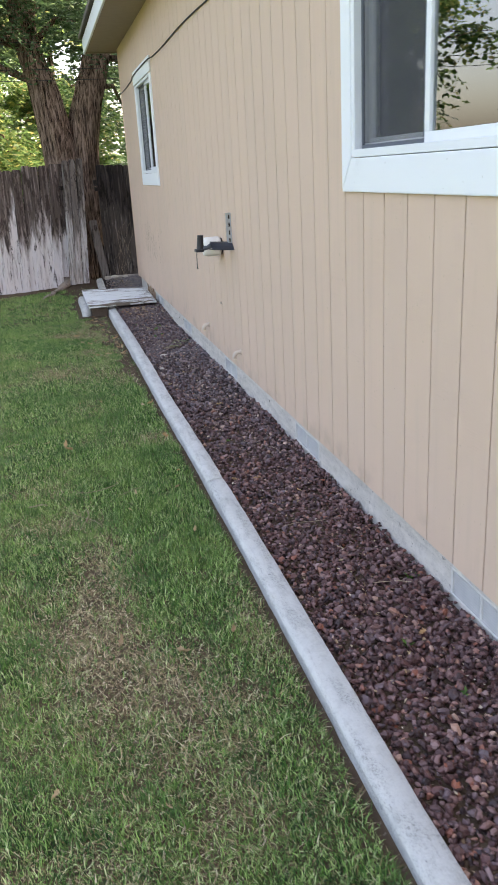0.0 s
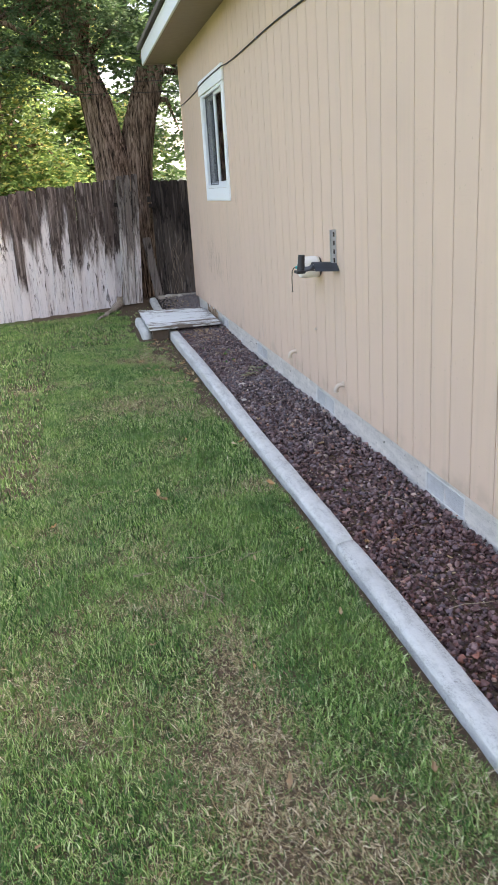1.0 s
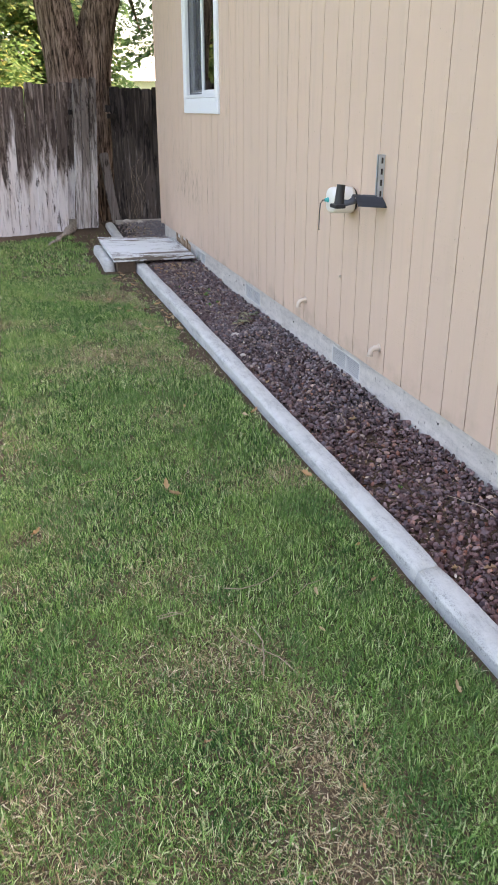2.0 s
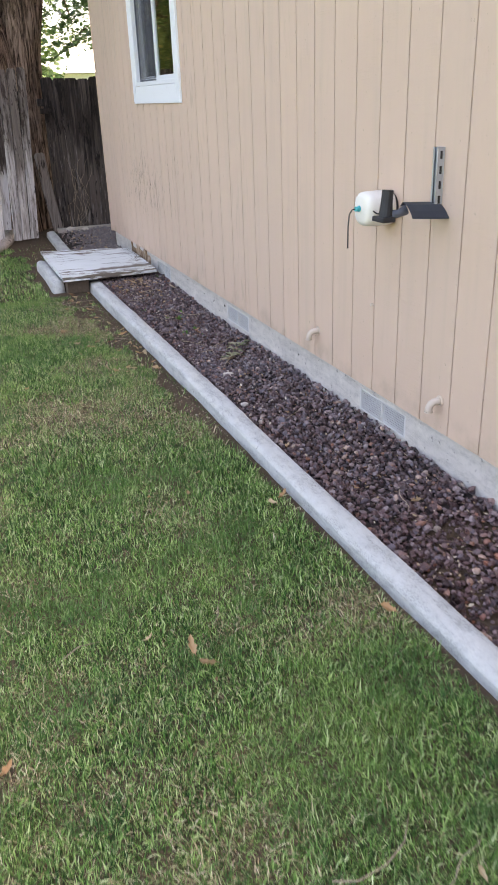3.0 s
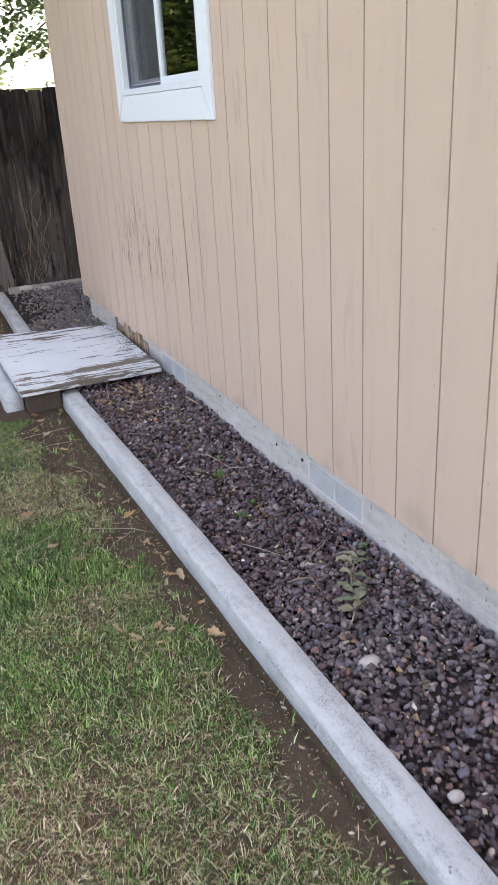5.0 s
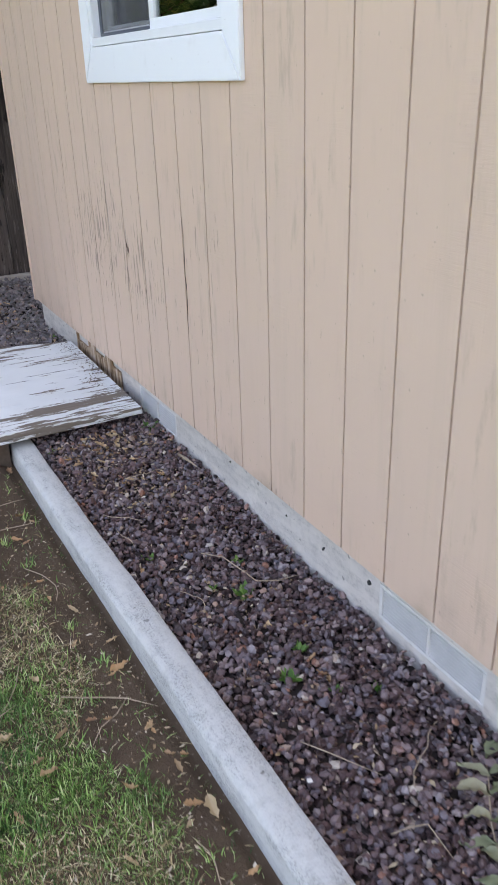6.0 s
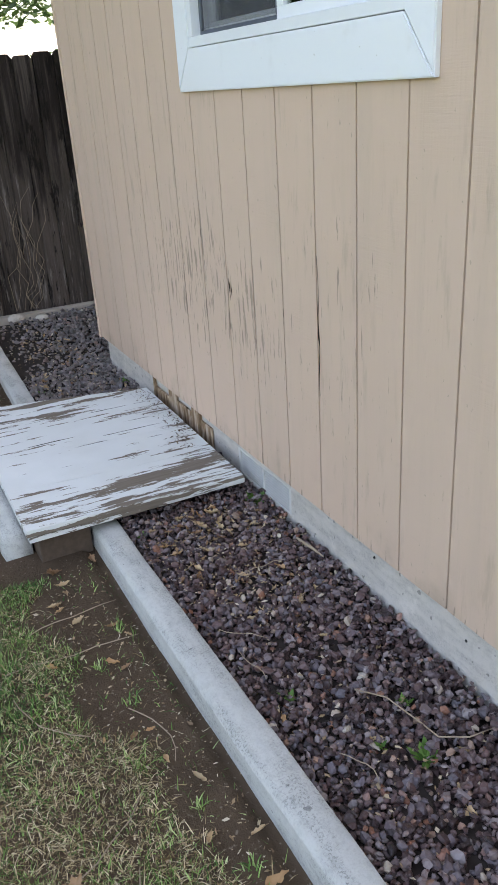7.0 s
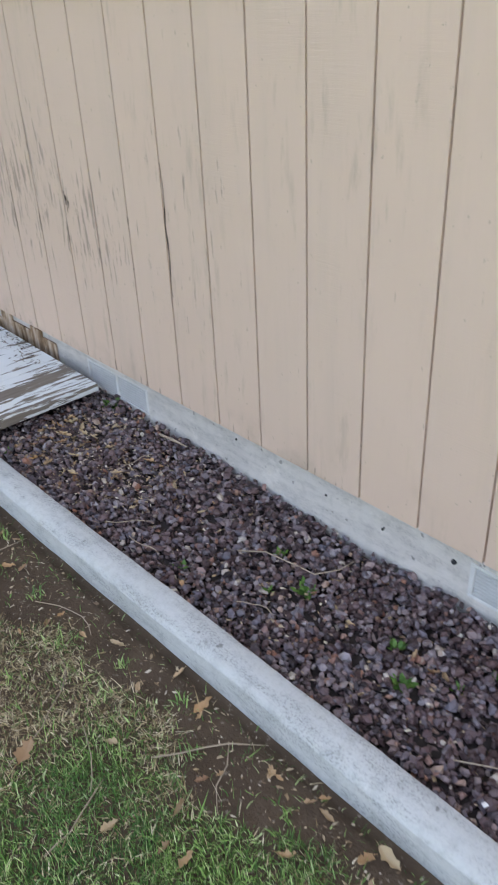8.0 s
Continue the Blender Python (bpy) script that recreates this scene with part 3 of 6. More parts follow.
        for p, q in ((0, 1), (1, 2), (2, 0)):
            bm.faces.new((vs[p], vs[q], vs[q + 3], vs[p + 3]))
    tagged(part("gable", bm, SIDING), "tan painted gable under the roof", "gable", kind="structure")
    # rooms behind the windows
    bm = bmesh.new()
    add_box(bm, (3.6, WALL_S + 0.2, 0.25), (3.7, CORNER_Y - 0.2, 3.1))
    add_box(bm, (1.36, 5.9, 0.25), (3.6, 6.0, 3.1))
    tagged(part("wall_inside", bm, ROOM), "plain grey inner wall seen through the windows", "wall", kind="structure")
    tagged(part("ceiling", box((1.36, WALL_S + 0.2, 3.1), (8.8, CORNER_Y - 0.2, 3.14)), ROOM), "plain ceiling inside the house", "ceiling", kind="structure")
    tagged(part("floor", box((1.42, WALL_S + 0.2, 0.2), (8.8, CORNER_Y - 0.2, 0.25)), ROOM), "plain floor inside the house", "floor", kind="structure")
    return wall


VENTS = [2.00, 3.88, 5.76, 7.68, 9.53]
wall_west = build_shell()

# rotten access panel set in the foundation above the old board
rot = empty("access_panel", (FOUND_X, 10.5, 0.1))
tagged(rot, "rotten brown wooden crawlspace panel in the foundation", "access panel")
rng = random.Random(4)
y = 10.19
while y < 10.88:
    w = rng.uniform(0.09, 0.2)
    bm = box((FOUND_X - 0.012 - rng.random() * 0.006, y, 0.02), (FOUND_X - 0.003, min(y + w, 10.89) - 0.004, 0.188 - rng.random() * 0.03), 0.002, pose(0, 0, 0, rng.uniform(-0.2, 0.2)))
    part("slat", bm, ROT, rot)
    y += w


def foundation_vent(y):
    v = tagged(empty("foundation_vent", (FOUND_X, y + 0.21, 0.1)), "grey louvred metal crawlspace vent set in the foundation", "vent", "foundation vents")
    z0, z1 = 0.045, 0.158
    bm = bmesh.new()
    for lo, hi in (((y, z0), (y + 0.42, z0 + 0.010)), ((y, z1 - 0.010), (y + 0.42, z1)), ((y, z0 + 0.010), (y + 0.014, z1 - 0.010)), ((y + 0.406, z0 + 0.010), (y + 0.42, z1 - 0.010)), ((y + 0.204, z0 + 0.010), (y + 0.216, z1 - 0.010))):
        add_box(bm, (FOUND_X - 0.002, lo[0], lo[1]), (FOUND_X + 0.02, hi[0], hi[1]), 0.0015)
    part("frame", bm, VENT_METAL, v)
    # solid grey sheet; the shade between the slats is put into its colour
    part("backing", box((FOUND_X + 0.015, y + 0.012, z0 + 0.008), (FOUND_X + 0.019, y + 0.408, z1 - 0.008)), VENT_GAP, v)
    n = 8
    for half in (y + 0.015, y + 0.217):
        for i in range(n):
            z = z0 + 0.014 + (z1 - z0 - 0.024) * i / n
            part("slat", box((-0.0042, half, -0.0008), (0.0042, half + 0.188, 0.0008), 0, pose(FOUND_X + 0.004, 0, z + 0.003, 0, -12)), VENT_METAL, v)
    return v


for y in VENTS:
    foundation_vent(y)


def tie_hole(y, z, r):
    """A form-tie hole: a dark disc set proud, the hole's shade in its colour."""
    bm = tube([(FOUND_X - 0.0035, y, z), (FOUND_X + 0.01, y, z)], [r * 0.9, r], 12)
    h = tagged(empty("tie_hole", (FOUND_X, y, z)), "small dark form-tie hole in the concrete foundation", "hole", "tie holes")
    part("plug", bm, SHADOW_VOID, h)


for y, z, r in ((8.15, 0.13, 0.0085), (8.39, 0.11, 0.0045), (8.385, 0.118, 0.003), (8.61, 0.122, 0.0045), (9.02, 0.15, 0.004), (6.9, 0.12, 0.006), (4.86, 0.13, 0.006)):
    tie_hole(y, z, r)

# ---------------------------------------------------------------- windows
def build_window(index, y0, y1, inside):
    w = tagged(empty("window_%d" % index, (WALL_X, (y0 + y1) / 2, WIN_Z0)), "white vinyl sliding window with wide painted wooden trim", "window", kind="structure")
    z0, z1, tw, x0, x1 = WIN_Z0, WIN_Z1, TRIM_W, WALL_X - 0.016, WALL_X - 0.001

    def trim(pts):
        bm = bmesh.new()
        front = [bm.verts.new((x0, a, b)) for a, b in pts]
        back = [bm.verts.new((x1, a, b)) for a, b in pts]
        bm.faces.new(front)
        bm.faces.new(back[::-1])
        for i in range(4):
            bm.faces.new((front[i], back[i], back[(i + 1) % 4], front[(i + 1) % 4]))
        bmesh.ops.bevel(bm, geom=[e for e in bm.edges if all(v.co.x < x0 + 0.001 for v in e.verts)], offset=0.003, segments=2, affect="EDGES")
        return part("trim_board", bm, TRIM, w)

    g, b0 = 0.0015, 0.13
    trim([(y0, z0), (y1, z0), (y1 - tw - g, z0 + b0 - g), (y0 + tw + g, z0 + b0 - g)])
    trim([(y0, z0 + 2 * g), (y0 + tw, z0 + b0 + g), (y0 + tw, z1 - 0.15), (y0, z1 - 0.15)])
    trim([(y1, z0 + 2 * g), (y1 - tw, z0 + b0 + g), (y1 - tw, z1 - 0.15), (y1, z1 - 0.15)])
    part("head_board", box((x0 - 0.008, y0 - 0.02, z1 - 0.147), (x1, y1 + 0.02, z1), 0.004), TRIM, w)
    a, b, c, d = y0 + tw + 0.001, y1 - tw - 0.001, z0 + b0 + 0.001, z1 - 0.149

    def ring(name, ya, yb, za, zb, wid, xa, xb, material, low=None):
        bm = bmesh.new()
        low = low or wid
        add_box(bm, (xa, ya, za), (xb, yb, za + low), 0.002)
        add_box(bm, (xa, ya, zb - wid), (xb, yb, zb), 0.002)
        add_box(bm, (xa, ya, za + low), (xb, ya + wid, zb - wid), 0.002)
        add_box(bm, (xa, yb - wid, za + low), (xb, yb, zb - wid), 0.002)
        return part(name, bm, material, w)

    ring("window_frame", a, b, c, d, 0.028, WALL_X - 0.012, WALL_X + 0.09, VINYL, 0.030)
    mid = (a + b) / 2
    # fixed light towards the house front, sliding light with its screen behind the other half
    fixed = ring("sash", a + 0.028, mid + 0.02, c + 0.03, d - 0.028, 0.034, WALL_X + 0.014, WALL_X + 0.04, VINYL)
    slider = ring("sliding_sash", mid - 0.02, b - 0.028, c + 0.03, d - 0.028, 0.038, WALL_X + 0.050, WALL_X + 0.075, VINYL)
    netting = ring("screen_frame", mid + 0.021, b - 0.029, c + 0.031, d - 0.029, 0.014, WALL_X + 0.018, WALL_X + 0.028, GREY_METAL)
    for name, ya, yb, x, material, holder in (("pane", a + 0.06, mid - 0.012, WALL_X + 0.027, GLASS, fixed), ("pane", mid + 0.016, b - 0.064, WALL_X + 0.062, GLASS, slider), ("screen", mid + 0.034, b - 0.042, WALL_X + 0.023, SCREEN, netting)):
        ob = part(name, box((x, ya, c + 0.05), (x + 0.003, yb, d - 0.05)), material, holder)
        ob.visible_shadow = material is not GLASS
    if inside == "blind":
        shade = tagged(empty("window_blind", (WALL_X + 0.17, (a + b) / 2, d)), "pale horizontal slat blind hanging inside the window", "blind")
        part("head_rail", box((WALL_X + 0.15, a, d - 0.03), (WALL_X + 0.19, b, d)), BLIND, shade)
        for i in range(22):
            part("slat", box((-0.022, a + 0.01, -0.001), (0.022, b - 0.01, 0.001), 0, pose(WALL_X + 0.17, 0, d - 0.06 - i * 0.034, 0, 35)), BLIND, shade)
    if inside:
        drape = tagged(empty("curtain", (WALL_X + 0.12, a + 0.2, d)), "pale green curtain hanging inside the window", "curtain")
        bm, cols = bmesh.new(), []
        for i in range(40):
            yy = mid + 0.12 - i * 0.0085
            cols.append([bm.verts.new((WALL_X + 0.12 + 0.018 * math.sin(i * 0.9), yy, z)) for z in (c - 0.05, d)])
        for p, q in zip(cols, cols[1:]):
            bm.faces.new((p[0], q[0], q[1], p[1]))
        bmesh.ops.solidify(bm, geom=bm.faces[:], thickness=0.002)
        part("cloth", bm, CURTAIN, drape, smooth=True)
    return w


build_window(1, *WINDOWS[0], "blind")
build_window(2, *WINDOWS[1], "curtain")


# ---------------------------------------------------------------- things on the wall
def pvc_elbow(y, z, down):
    p = tagged(empty("drain_pipe", (WALL_X, y, z)), "short tan painted pipe elbow stub sticking out of the siding", "pipe", "pipe stubs")
    pts = [(WALL_X + 0.02, y, z), (WALL_X - 0.02, y, z)] + [(WALL_X - 0.02 - 0.03 * math.sin(a), y + 0.004 * a, z - 0.03 * (1 - math.cos(a))) for a in (0.4, 0.8, 1.2, 1.57)]
    pts.append((WALL_X - 0.05, y + 0.006, z - 0.03 - down))
    part("elbow", tube(pts, 0.0145, 14), TAN_PIPE, p, smooth=True)
    part("rim", tube([(WALL_X - 0.05, y + 0.006, z - 0.028 - down), (WALL_X - 0.05, y + 0.006, z - 0.033 - down)], 0.0175, 14), TAN_PIPE, p)
    part("flange", tube([(WALL_X - 0.006, y, z), (WALL_X - 0.0005, y, z)], 0.022, 14), TAN_PIPE, p)
    return p


pvc_elbow(6.59, 0.345, 0.012)
pvc_elbow(5.47, 0.335, 0.012)

knob = tagged(empty("wall_bolt", (WALL_X, 6.03, 0.606)), "small rusty bolt head in the siding", "bolt")
part("head", tube([(WALL_X - 0.012, 6.03, 0.606), (WALL_X - 0.0005, 6.03, 0.606)], [0.006, 0.008], 8), TAN_PIPE, knob)


def wall_bracket():
    y, zt, zb = 5.56, 1.292, 1.065
    b = tagged(empty("wall_bracket", (WALL_X, y, zb)), "galvanised strut bracket with dark grey folded metal arm", "bracket")
    bm = bmesh.new()
    x0, x1 = WALL_X - 0.032, WALL_X - 0.001
    add_box(bm, (x1 - 0.003, y - 0.0155, zb), (x1, y + 0.0155, zt), 0.001)
    for s in (-1, 1):
        add_box(bm, (x0, y + s * 0.014 - 0.0015, zb), (x1 - 0.003, y + s * 0.014 + 0.0015, zt), 0.0007)
        add_box(bm, (x0, y + s * 0.011 - 0.0045, zb), (x0 + 0.003, y + s * 0.011 + 0.0045, zt), 0.0007)
    strut = part("strut", bm, STEEL, b)
    # thin black tabs; the dark inside the open slots is their colour
    for i in range(4):
        part("slot", box((x0 + 0.011, y - 0.0163, zb + 0.030 + i * 0.052), (x0 + 0.021, y - 0.0152, zb + 0.058 + i * 0.052), 0.0003), BLACK, strut)
    # folded sheet arm, sagging a little at the outer end
    bm = bmesh.new()
    rows = []
    for i in range(9):
        u = i / 8
        x = WALL_X - 0.002 - 0.150 * u
        f = 1.0 - 0.18 * u + 0.12 * math.sin(math.pi * u)
        rows.append([bm.verts.new((x, y + 0.005 + dy * f, z + 0.010 * u)) for dy, z in ((0.035, 1.082), (0.012, 1.098), (-0.02, 1.092), (-0.05, 1.072), (-0.072, 1.052), (-0.074, 1.046))])
    for p, q in zip(rows, rows[1:]):
        for k in range(5):
            bm.faces.new((p[k], p[k + 1], q[k + 1], q[k]))
    bmesh.ops.solidify(bm, geom=bm.faces[:], thickness=0.003)
    part("arm", bm, GREY_METAL, b)
    ux = WALL_X - 0.225
    part("neck", tube([(WALL_X - 0.145, y + 0.002, 1.082), (WALL_X - 0.175, y + 0.004, 1.070), (ux, y + 0.010, 1.066)], [0.020, 0.014, 0.020], 12), GREY_METAL, b, smooth=True)
    bm = tube([(ux, y + 0.01, 1.06), (ux + 0.004, y + 0.012, 1.11), (ux + 0.008, y + 0.012, 1.155)], [0.026, 0.022, 0.021], 14)
    part("socket", bm, BLACK, b, smooth=False)
    part("arm_end", box((ux - 0.035, y - 0.03, 1.045), (ux + 0.02, y + 0.05, 1.064), 0.006, segments=2), BLACK, b)
    return b


wall_bracket()


def canister():
    c = Vector((1.115, 5.905, 1.045))
    k = tagged(empty("plastic_canister", c), "white rounded plastic canister on the wall with teal fitting and wire", "canister")
    bm, rings = bmesh.new(), []
    for h, r in ((-0.068, 0.0665), (-0.05, 0.069), (0.028, 0.068), (0.044, 0.065), (0.053, 0.058), (0.057, 0.048), (0.058, 0.028)):
        ring = []
        for i in range(32):
            a = 2 * math.pi * i / 32
            ca, sa = math.cos(a), math.sin(a)
            f = 1 / (abs(ca) ** 2.8 + abs(sa) ** 2.8) ** (1 / 2.8)
            ring.append(bm.verts.new((c.x - h, c.y + ca * r * f, c.z + sa * r * f)))
        rings.append(ring)
    for p, q in zip(rings, rings[1:]):
        for i in range(32):
            bm.faces.new((p[i], p[(i + 1) % 32], q[(i + 1) % 32], q[i]))
    bm.faces.new(rings[0][::-1])
    bm.faces.new(rings[-1])
    part("body", bm, WHITE_PLASTIC, k, smooth=True)
    part("back_plate", tube([(WALL_X - 0.017, c.y, c.z), (WALL_X - 0.0005, c.y, c.z)], [0.060, 0.058], 28), BLACK, k)
    out = Vector((c.x - 0.056, c.y + 0.01, c.z + 0.002))
    fitting = part("fitting", tube([out, out + Vector((-0.008, 0, 0)), out + Vector((-0.009, 0, 0)), out + Vector((-0.022, 0, 0))], [0.013, 0.013, 0.010, 0.010], 8), TEAL, k)
    tip = out + Vector((-0.02, 0, 0))
    part("wire", tube([tip, tip + Vector((-0.012, 0.006, -0.002)), tip + Vector((-0.022, 0.012, -0.02)), tip + Vector((-0.026, 0.014, -0.07)), tip + Vector((-0.026, 0.014, -0.155))], 0.0028, 6), BLACK, fitting, smooth=True)
    part("wire_end", tube([tip + Vector((-0.034, 0.005, -0.155)), tip + Vector((-0.018, 0.023, -0.157))], 0.0016, 5), BLACK, k)
    side = c.y - 0.070
    part("lead", tube([(1.075, side - 0.001, 1.045), (1.09, side - 0.002, 1.034), (1.12, side - 0.003, 1.029), (1.155, side - 0.003, 1.028), (1.18, side + 0.01, 1.03)], 0.0026, 6), BLACK, k, smooth=True)
    return k


canister()

cable = empty("wall_cable", (WALL_X, 8, 2.6))
tagged(cable, "thin black cable stapled loosely along the siding", "cable")
pts = []
for i in range(90):
    y = -3.9 + (CORNER_Y + 3.9) * i / 89
    over = any(a - 0.08 < y < b + 0.08 for a, b in WINDOWS)
    z = lerp_table([(-4, 2.72), (5.8, 2.64), (8.6, 2.665), (10.2, 2.64), (11.8, 2.625)], y) + 0.010 * math.sin(y * 2.1)
    pts.append((WALL_X - (0.031 if over else 0.008), y, z))
part("cord", tube(pts, 0.006, 6), BLACK, cable, smooth=True)
for i in range(4, 90, 12):
    if pts[i][0] > WALL_X - 0.02:
        p = Vector(pts[i])
        part("staple", box(p + Vector((-0.008, -0.004, -0.010)), p + Vector((0.007, 0.004, 0.010)), 0.001), STEEL, cable)

# corner strip where the siding sheets end
tagged(part("corner_trim", box((WALL_X - 0.006, CORNER_Y - 0.018, SIDING_Z - 0.01), (WALL_X + 0.15, CORNER_Y + 0.012, SOFFIT_Z - 0.002), 0.003), SIDING), "narrow tan corner strip at the end of the siding", "trim", kind="structure")

# split in the siding and a knot beside it
split = empty("siding_split", (WALL_X, 9.27, 0.8))
tagged(split, "long dark split in the tan siding along a groove", "crack")
bm = bmesh.new()
vs = []
for i in range(15):
    u = i / 14
    half = 0.0048 * math.sin(math.pi * min(1, u * 1.1 + 0.02)) * (0.6 + 0.4 * math.sin(i * 2.3))
    half = max(half, 0.0012)
    zz = 0.60 + 0.42 * u
    vs.append([bm.verts.new((WALL_X - 0.0012, 9.262 - half + 0.003 * math.sin(i), zz)), bm.verts.new((WALL_X - 0.0012, 9.262 + half * 0.7 + 0.003 * math.sin(i), zz))])
for p, q in zip(vs, vs[1:]):
    bm.faces.new((p[0], p[1], q[1], q[0]))
bmesh.ops.solidify(bm, geom=bm.faces[:], thickness=0.0008)
# flat strip on the face; the split's inner shadow is its colour
part("edge", bm, SHADOW_VOID, split)
knot = empty("siding_knot", (WALL_X, 9.86, 0.82))
tagged(knot, "small dark torn knot in the tan siding", "knot")
for dy, dz, hw, hh in ((0.0, 0.0, 0.005, 0.02), (-0.014, -0.012, 0.003, 0.014), (0.007, 0.022, 0.002, 0.012), (-0.003, -0.034, 0.002, 0.012)):
    bm = bmesh.new()
    vs = [bm.verts.new((WALL_X - 0.0012, 9.86 + dy + hw * math.cos(a) * (1 + 0.3 * math.sin(3 * a)), 0.82 + dz + hh * math.sin(a))) for a in (2 * math.pi * i / 12 for i in range(12))]
    bm.faces.new(vs)
    bmesh.ops.solidify(bm, geom=bm.faces[:], thickness=0.0008)
    part("chip", bm, BARE_WOOD, knot)

# ---------------------------------------------------------------- old board lying over the bed
def old_board():
    b = tagged(empty("old_board", (0.75, 10.4, 0.1)), "weathered white board with peeling paint lying across the bed", "board")
    corners = [(0.345, 9.80), (1.17, 9.79), (1.18, 10.90), (0.335, 11.08)]
    z_at = [0.128, 0.115, 0.128, 0.142]
    planks = 4
    rng = random.Random(7)
    for i in range(planks):
        u0, u1 = i / planks, (i + 1) / planks
        bm, n = bmesh.new(), 18
        rows = []
        for j in range(n + 1):
            s = j / n
            ring = []
            for u, edge in ((u0, 1), (u1, -1)):
                a = [corners[0][k] + (corners[3][k] - corners[0][k]) * u for k in (0, 1)]
                c = [corners[1][k] + (corners[2][k] - corners[1][k]) * u for k in (0, 1)]
                za = z_at[0] + (z_at[3] - z_at[0]) * u
                zc = z_at[1] + (z_at[2] - z_at[1]) * u
                x, y, z = a[0] + (c[0] - a[0]) * s, a[1] + (c[1] - a[1]) * s, za + (zc - za) * s
                y += edge * 0.0006 + 0.0018 * noise.noise((s * 6, u * 30, 2))
                ring.append((x, y, z + 0.0015 * noise.noise((s * 5, i * 3.3, 8))))
            rows.append(ring)
        top = [[bm.verts.new(p) for p in r] for r in rows]
        low = [[bm.verts.new((p[0], p[1], p[2] - 0.026)) for p in r] for r in rows]
        for t, l, t2, l2 in zip(top, low, top[1:], low[1:]):
            bm.faces.new((t[0], t[1], t2[1], t2[0]))
            bm.faces.new((l[0], l2[0], l2[1], l[1]))
            bm.faces.new((t[0], t2[0], l2[0], l[0]))
            bm.faces.new((t[1], l[1], l2[1], t2[1]))
        for t, l in ((top[0], low[0]), (top[-1], low[-1])):
            bm.faces.new((t[0], l[0], l[1], t[1]))
        part("plank", bm, BOARD, b)
    # frame strip under the front and the sides
    bm = bmesh.new()
    add_box(bm, (0.352, 9.803, 0.076), (1.18, 9.845, 0.096), 0.002)
    part("front_batten", bm, BOARD, b)
    bm = bmesh.new()
    add_box(bm, (0.348, 9.85, 0.085), (0.39, 11.04, 0.104), 0.002)
    part("side_batten", bm, BOARD, b)
    return b


old_board()

# loose length of kerb propping the board
prop = tagged(empty("loose_kerb_piece", (0.33, 10.4, 0)), "loose pale concrete kerb piece under the board edge", "kerb piece")
bm, rings = bmesh.new(), []
for i in range(17):
    u = i / 16
    x, y = 0.322 + 0.008 * math.sin(u * 3), 9.935 + 1.13 * u
    s = 0.85 if i in (0, 16) else 1.0
    ring = []
    for px, pz in ((-0.055, -0.09), (-0.055, 0.0), (-0.045, 0.045), (-0.015, 0.062), (0.02, 0.062), (0.05, 0.05), (0.06, 0.0), (0.06, -0.09)):
        wob = 0.004 * noise.noise((px * 12, y * 5, pz * 12))
        ring.append(bm.verts.new((x + px * s + wob, y, pz * s + wob + 0.003)))
    rings.append(ring)
for a, b in zip(rings, rings[1:]):
    for k in range(7):
        bm.faces.new((a[k], b[k], b[k + 1], a[k + 1]))
bm.faces.new(rings[0])
bm.faces.new(rings[-1][::-1])
part("body", bm, CURB_STONE, prop, smooth=True)

block = box((-0.095, -0.06, -0.07), (0.095, 0.06, 0.066), 0.006, pose(0.48, 9.92, 0.008, 0, 0, 3), segments=2)
tagged(part("timber_block", block, BARE_WOOD), "short rotten brown timber block propping the old board", "timber block")

# rail along the foot of the dark fence
rail = tagged(empty("edging_timber", (1.3, 13.08, 0.05)), "old grey timber edging along the fence foot", "timber edging")
bm = box((0.80, 13.02, -0.05), (2.9, 13.10, 0.065), 0.008, segments=2)
part("timber", bm, plain("grey_timber", (0.40, 0.345, 0.29), 0.85, vary=0.3, scale=9), rail)


# ---------------------------------------------------------------- fences
def fence_board(parent, material, x, y, z0, z1, w, lean, yaw, rng, thick=0.019):
    bm, n = bmesh.new(), 10
    wob = rng.random() * 50
    rows = []
    for i in range(n + 1):
        u = i / n
        z = z0 + (z1 - z0) * u
        half = w / 2 * (1 + 0.05 * noise.noise((wob, u * 5, 0)))
        if i == n:
            half *= 0.72
        if i == n - 1:
            z = z1 - 0.028
        off = 0.006 * noise.noise((wob + 9, u * 3, 0))
        worn_a, worn_b = (0.008 + 0.004 * noise.noise((wob + k * 7, u * 6, 4)) for k in (1, 2))
        rows.append([(-half + off + worn_a, -thick / 2), (half + off - worn_b, -thick / 2), (half + off, thick * 0.42), (-half + off, thick * 0.42), z])
    m = Matrix.Translation((x, y, 0)) @ Matrix.Rotation(yaw, 4, "Z") @ Matrix.Rotation(lean, 4, "Y")
    loops = [[bm.verts.new(m @ Vector((px, py, r[4]))) for px, py in r[:4]] for r in rows]
    for a, b in zip(loops, loops[1:]):
        for k in range(4):
            bm.faces.new((a[k], a[(k + 1) % 4], b[(k + 1) % 4], b[k]))
    bm.faces.new(loops[0][::-1])
    bm.faces.new(loops[-1])
    return part("board", bm, material, parent)


def fence_line(x):
    """Where the pale fence runs: its y, ground height and top."""
    return 12.72 + 0.275 * x if x > -3 else 11.895 + 0.1 * (x + 3)


